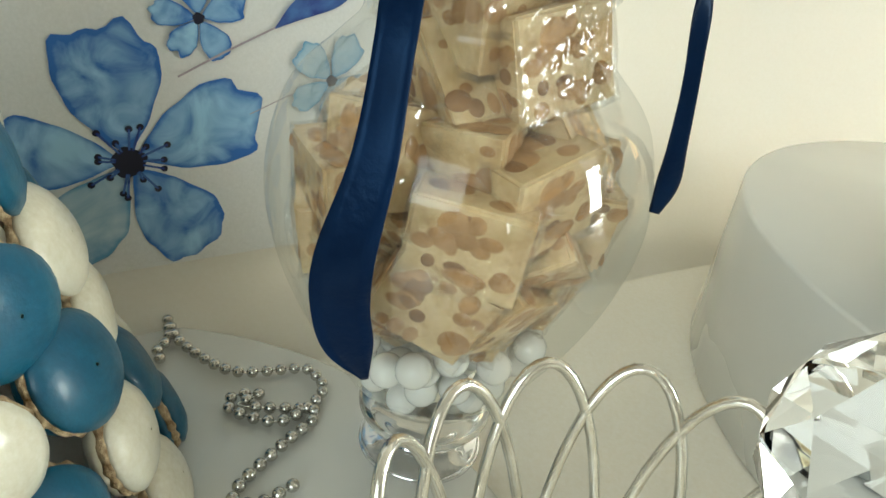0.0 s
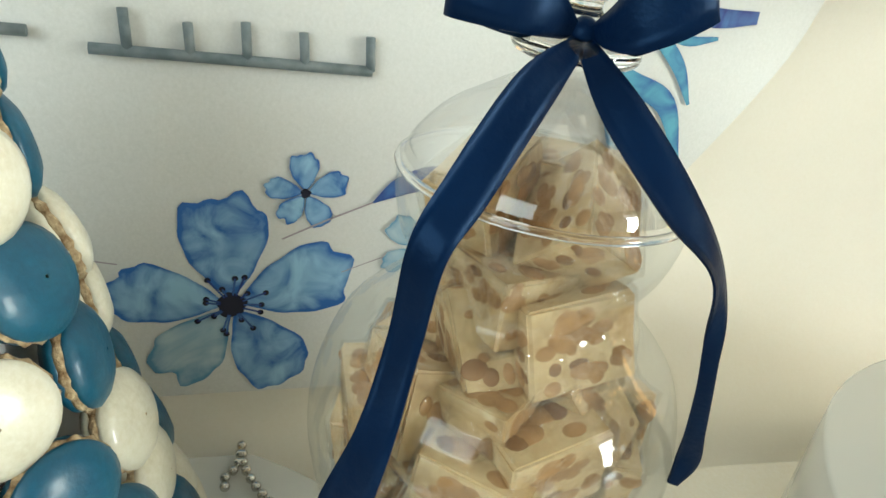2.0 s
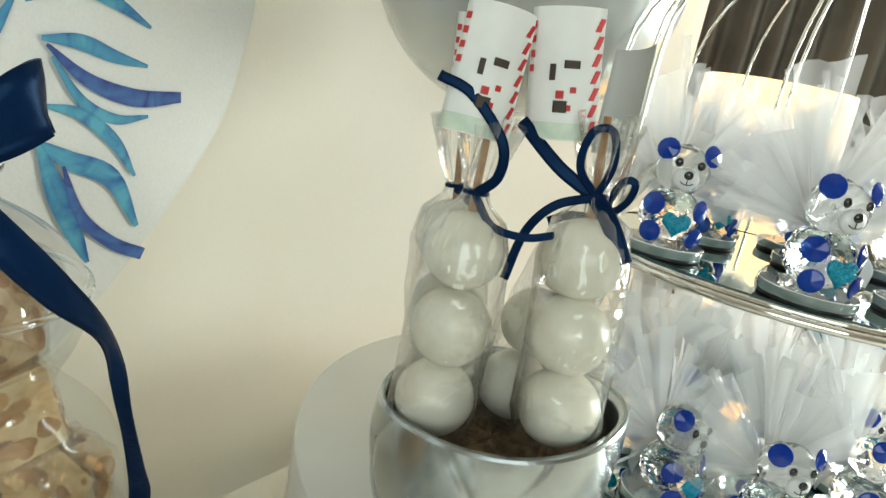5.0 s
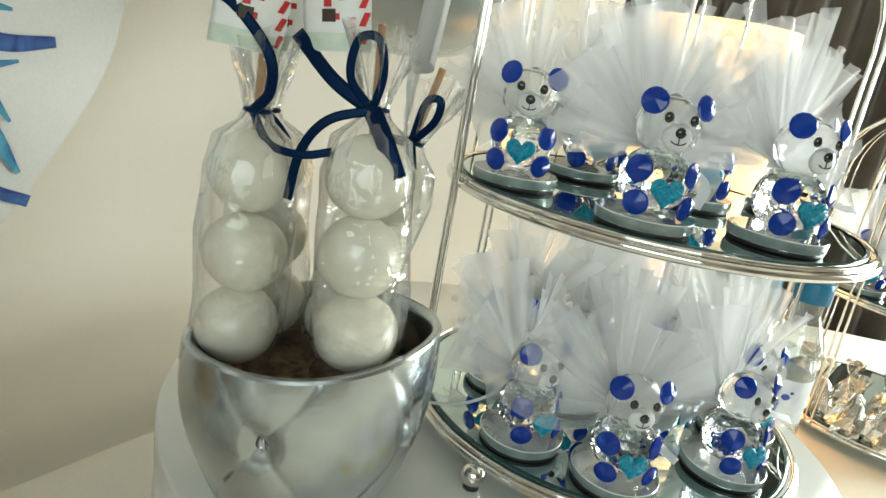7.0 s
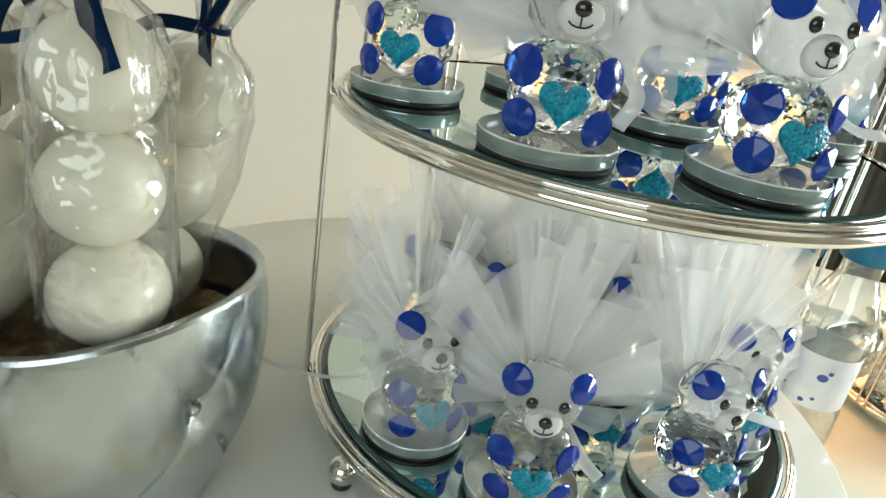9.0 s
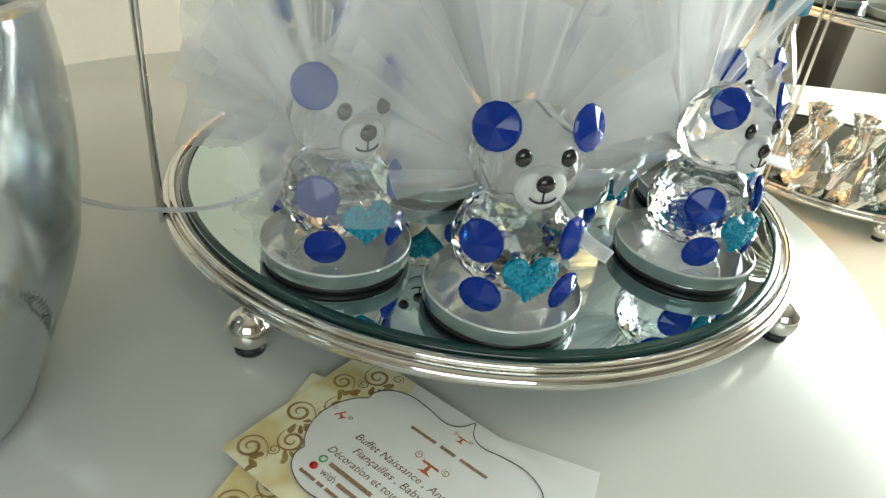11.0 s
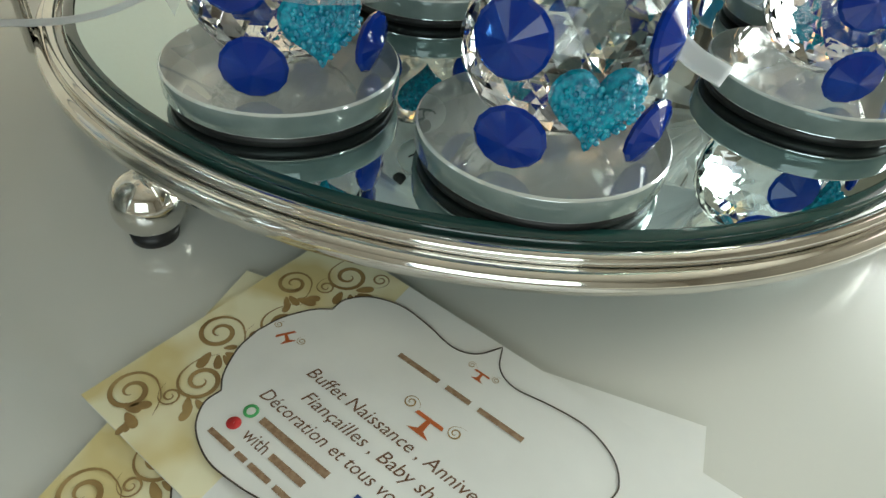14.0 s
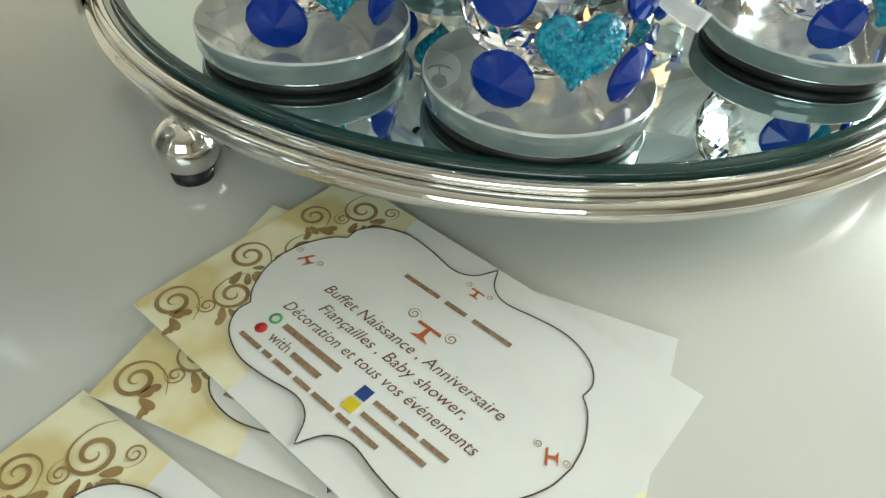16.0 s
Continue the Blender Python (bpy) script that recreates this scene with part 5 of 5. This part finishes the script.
def scroll(parent, x, y, s, turn, m_, height=0.00062):
    pts = [(s * (1 - k / 30) * math.cos(k * 0.42) * 1.0, s * (1 - k / 30) * math.sin(k * 0.42), 0) for k in range(28)]
    tail = [(s * 1.0, -s * 0.7, 0), (s * 0.6, -s * 1.4, 0)]
    pts = list(reversed(tail)) + pts
    c = spline(pts, 2)
    bm = bmesh.new()
    prev = None
    mm = pose(x, y, height, 0, 0, turn)
    for i, p in enumerate(c):
        d = (c[min(i + 1, len(c) - 1)] - c[max(i - 1, 0)]).normalized()
        n = Vector((-d.y, d.x, 0)) * s * 0.11 * math.sin(math.pi * min(1, (i + 2) / len(c)))
        v = (bm.verts.new(mm @ (p + n)), bm.verts.new(mm @ (p - n)))
        if prev:
            bm.faces.new((prev[0], prev[1], v[1], v[0]))
        prev = v
    part("scroll", bm, m_, parent, "", False)


def leaf_print(parent, x, y, s, turn, m_, height):
    bm = bmesh.new()
    o = [(s * 2.4 * (0.5 - 0.5 * math.cos(t)), s * 0.55 * math.sin(t) * (1 - 0.3 * math.cos(t))) for t in [2 * math.pi * i / 16 for i in range(16)]]
    slab(bm, o, 0.0, 0.00006, m=pose(x, y, height, 0, 0, turn))
    part("leaf", bm, m_, parent, "", False)


def ornament(parent, x, y, s, turn):
    """A small cake-stand emblem between two flourishes, as plain shapes."""
    scroll(parent, x - s * 1.6, y + s * 0.5, s * 0.45, turn + 60, M_scroll, 0.0008)
    scroll(parent, x + s * 1.6, y + s * 0.5, s * 0.45, turn + 120, M_scroll, 0.0008)
    bm = bmesh.new()
    slab(bm, [(-s * 1.0, s * 0.1), (s * 1.0, s * 0.1), (s * 0.9, s * 0.35), (-s * 0.9, s * 0.35)], 0, 0.00006, m=pose(x, y, 0.00078, 0, 0, turn))
    slab(bm, [(-s * 0.75, -s * 0.9), (s * 0.75, -s * 0.9), (s * 0.2, -s * 0.6), (s * 0.14, s * 0.1), (-s * 0.14, s * 0.1), (-s * 0.2, -s * 0.6)], 0, 0.00006, m=pose(x, y, 0.00078, 0, 0, turn))
    part("emblem", bm, M_peach, parent, "", False)


def printed_card(m):
    """A business card: damask print, outlined white field, lettering and plain bars."""
    th = thing("printed_card", m, "white business card with gold damask print and a scalloped frame", "card", "cards on the board")
    w, h = CARD_W / 2, CARD_H / 2
    part("stock", slab(bmesh.new(), [(-w, -h), (w, -h), (w, h), (-w, h)], 0.0, 0.0004), M_paper, th, "", False)
    part("damask_end", slab(bmesh.new(), [(-w, -h), (-w + 0.034, -h), (-w + 0.026, h), (-w, h)], 0.00041, 0.00046), M_damask, th, "", False)
    part("damask_end", slab(bmesh.new(), [(w - 0.026, -h), (w, -h), (w, -h + 0.026)], 0.00041, 0.00046), M_damask, th, "", False)
    rr = random.Random(2)
    # curling stems with pairs of pointed leaves
    for k in range(6):
        x0, y0 = -w + 0.0062 + 0.0075 * (k % 2), -h + 0.0065 + k * 0.0102
        turn = 40 + 150 * (k % 2) + rr.uniform(-25, 25)
        scroll(th, x0, y0, 0.0042 + rr.uniform(0, 0.0008), turn, M_scroll)
        scroll(th, x0 + 0.0062, y0 + 0.0042, 0.0022, turn + 160, M_scroll, 0.00066)
        for q in range(5):
            leaf_print(th, x0 + 0.001 + 0.0045 * abs(math.cos(q * 0.5 + k)), y0 - 0.0045 + 0.0006 * q, rr.uniform(0.0011, 0.0019), -70 + 30 * q, M_scroll, 0.00048 + 0.00002 * q)
    o = scalloped()
    part("white_field", slab(bmesh.new(), o, 0.0007, 0.00074), M_paper, th, "", False)
    part("outline", tube([(x, y, 0.0008) for x, y in o], 0.00016, 5, closed=True), M_line, th)
    Z = 0.0008

    def say(body, x, y, width, m_, shear=0.25):
        me = text_mesh(body, 0.004, shear)
        k = width / max(v.co.x for v in me.vertices)
        for v in me.vertices:
            v.co.x *= k
        me.materials.append(m_)
        ob = new("lettering", me)
        ob.parent = th
        ob.location = (x, y, Z)

    def bar(x, y, lw, lh, m_):
        part("bar", slab(bmesh.new(), [(x, y), (x + lw, y), (x + lw, y + lh), (x, y + lh)], Z, Z + 0.00006), m_, th, "", False)
    for x, y, s, t in ((-0.036, 0.003, 0.0022, 60), (0.001, 0.0225, 0.0019, 0), (0.0, 0.0062, 0.0034, 0), (0.037, -0.001, 0.002, 120)):
        ornament(th, x, y, s, t)
    for x, ln in ((-0.0150, 0.0105), (-0.0025, 0.006), (0.0055, 0.0105)):
        bar(x, 0.0147, ln, 0.0012, M_barink)
    say("Buffet Naissance , Anniversaire", -0.0257, -0.0012, 0.0514, M_ink)
    say("Fiançailles , Baby shower,", -0.0221, -0.0060, 0.042, M_ink)
    say("Décoration et tous vos événements", -0.0285, -0.0108, 0.055, M_ink)
    part("icon", lathe([(0.0009, Z), (0.0015, Z), (0.0015, Z + 0.0001), (0.0009, Z + 0.0001)], 20, centre=(-0.0265, -0.0140)), M_icongreen, th)
    bar(-0.0236, -0.0147, 0.0175, 0.0015, M_barink)
    part("icon", lathe([(0.0001, Z), (0.0014, Z), (0.0014, Z + 0.0001), (0.0001, Z + 0.0001)], 16, centre=(-0.0268, -0.0178)), M_red, th)
    say("with", -0.0236, -0.0188, 0.0058, M_ink, 0.0)
    bar(-0.0165, -0.0186, 0.0085, 0.0014, M_barink)
    part("icon", slab(bmesh.new(), [(0.0002, -0.0160), (0.0030, -0.0160), (0.0030, -0.0130), (0.0002, -0.0130)], Z, Z + 0.0001), M_iconblue, th, "", False)
    part("icon", slab(bmesh.new(), [(0.0, -0.0196), (0.0030, -0.0196), (0.0030, -0.0167), (0.0, -0.0167)], Z, Z + 0.0001), M_iconyellow, th, "", False)
    for x, y, ln in ((0.0045, -0.0153, 0.006), (0.0115, -0.0153, 0.0045), (0.017, -0.0153, 0.0065), (0.0045, -0.0188, 0.0165), (-0.029, -0.0222, 0.0065), (-0.0215, -0.0222, 0.0025), (-0.018, -0.0222, 0.0052), (-0.0115, -0.0222, 0.0045), (-0.006, -0.0222, 0.006), (0.001, -0.0222, 0.0035), (0.0055, -0.0222, 0.0065)):
        bar(x, y + 0.0002, ln, 0.0011, M_barink)
    return th


CANG = -37.0


def card_by(place, ang, local, z):
    """Lays a card so that its own point local comes to the place on the board."""
    c, s = math.cos(radians(ang)), math.sin(radians(ang))
    return printed_card(pose(place[0] - c * local[0] + s * local[1], place[1] - s * local[0] - c * local[1], z, 0, 0, ang))


card_by((0.1345, -0.0063), CANG, (0.0, 0.0), 0.0022)
card_by((0.073, -0.0235), -19.0, (-CARD_W / 2, -CARD_H / 2), 0.0012)
card_by((0.071, -0.022), -30.0, (-CARD_W / 2, CARD_H / 2), 0.0002)
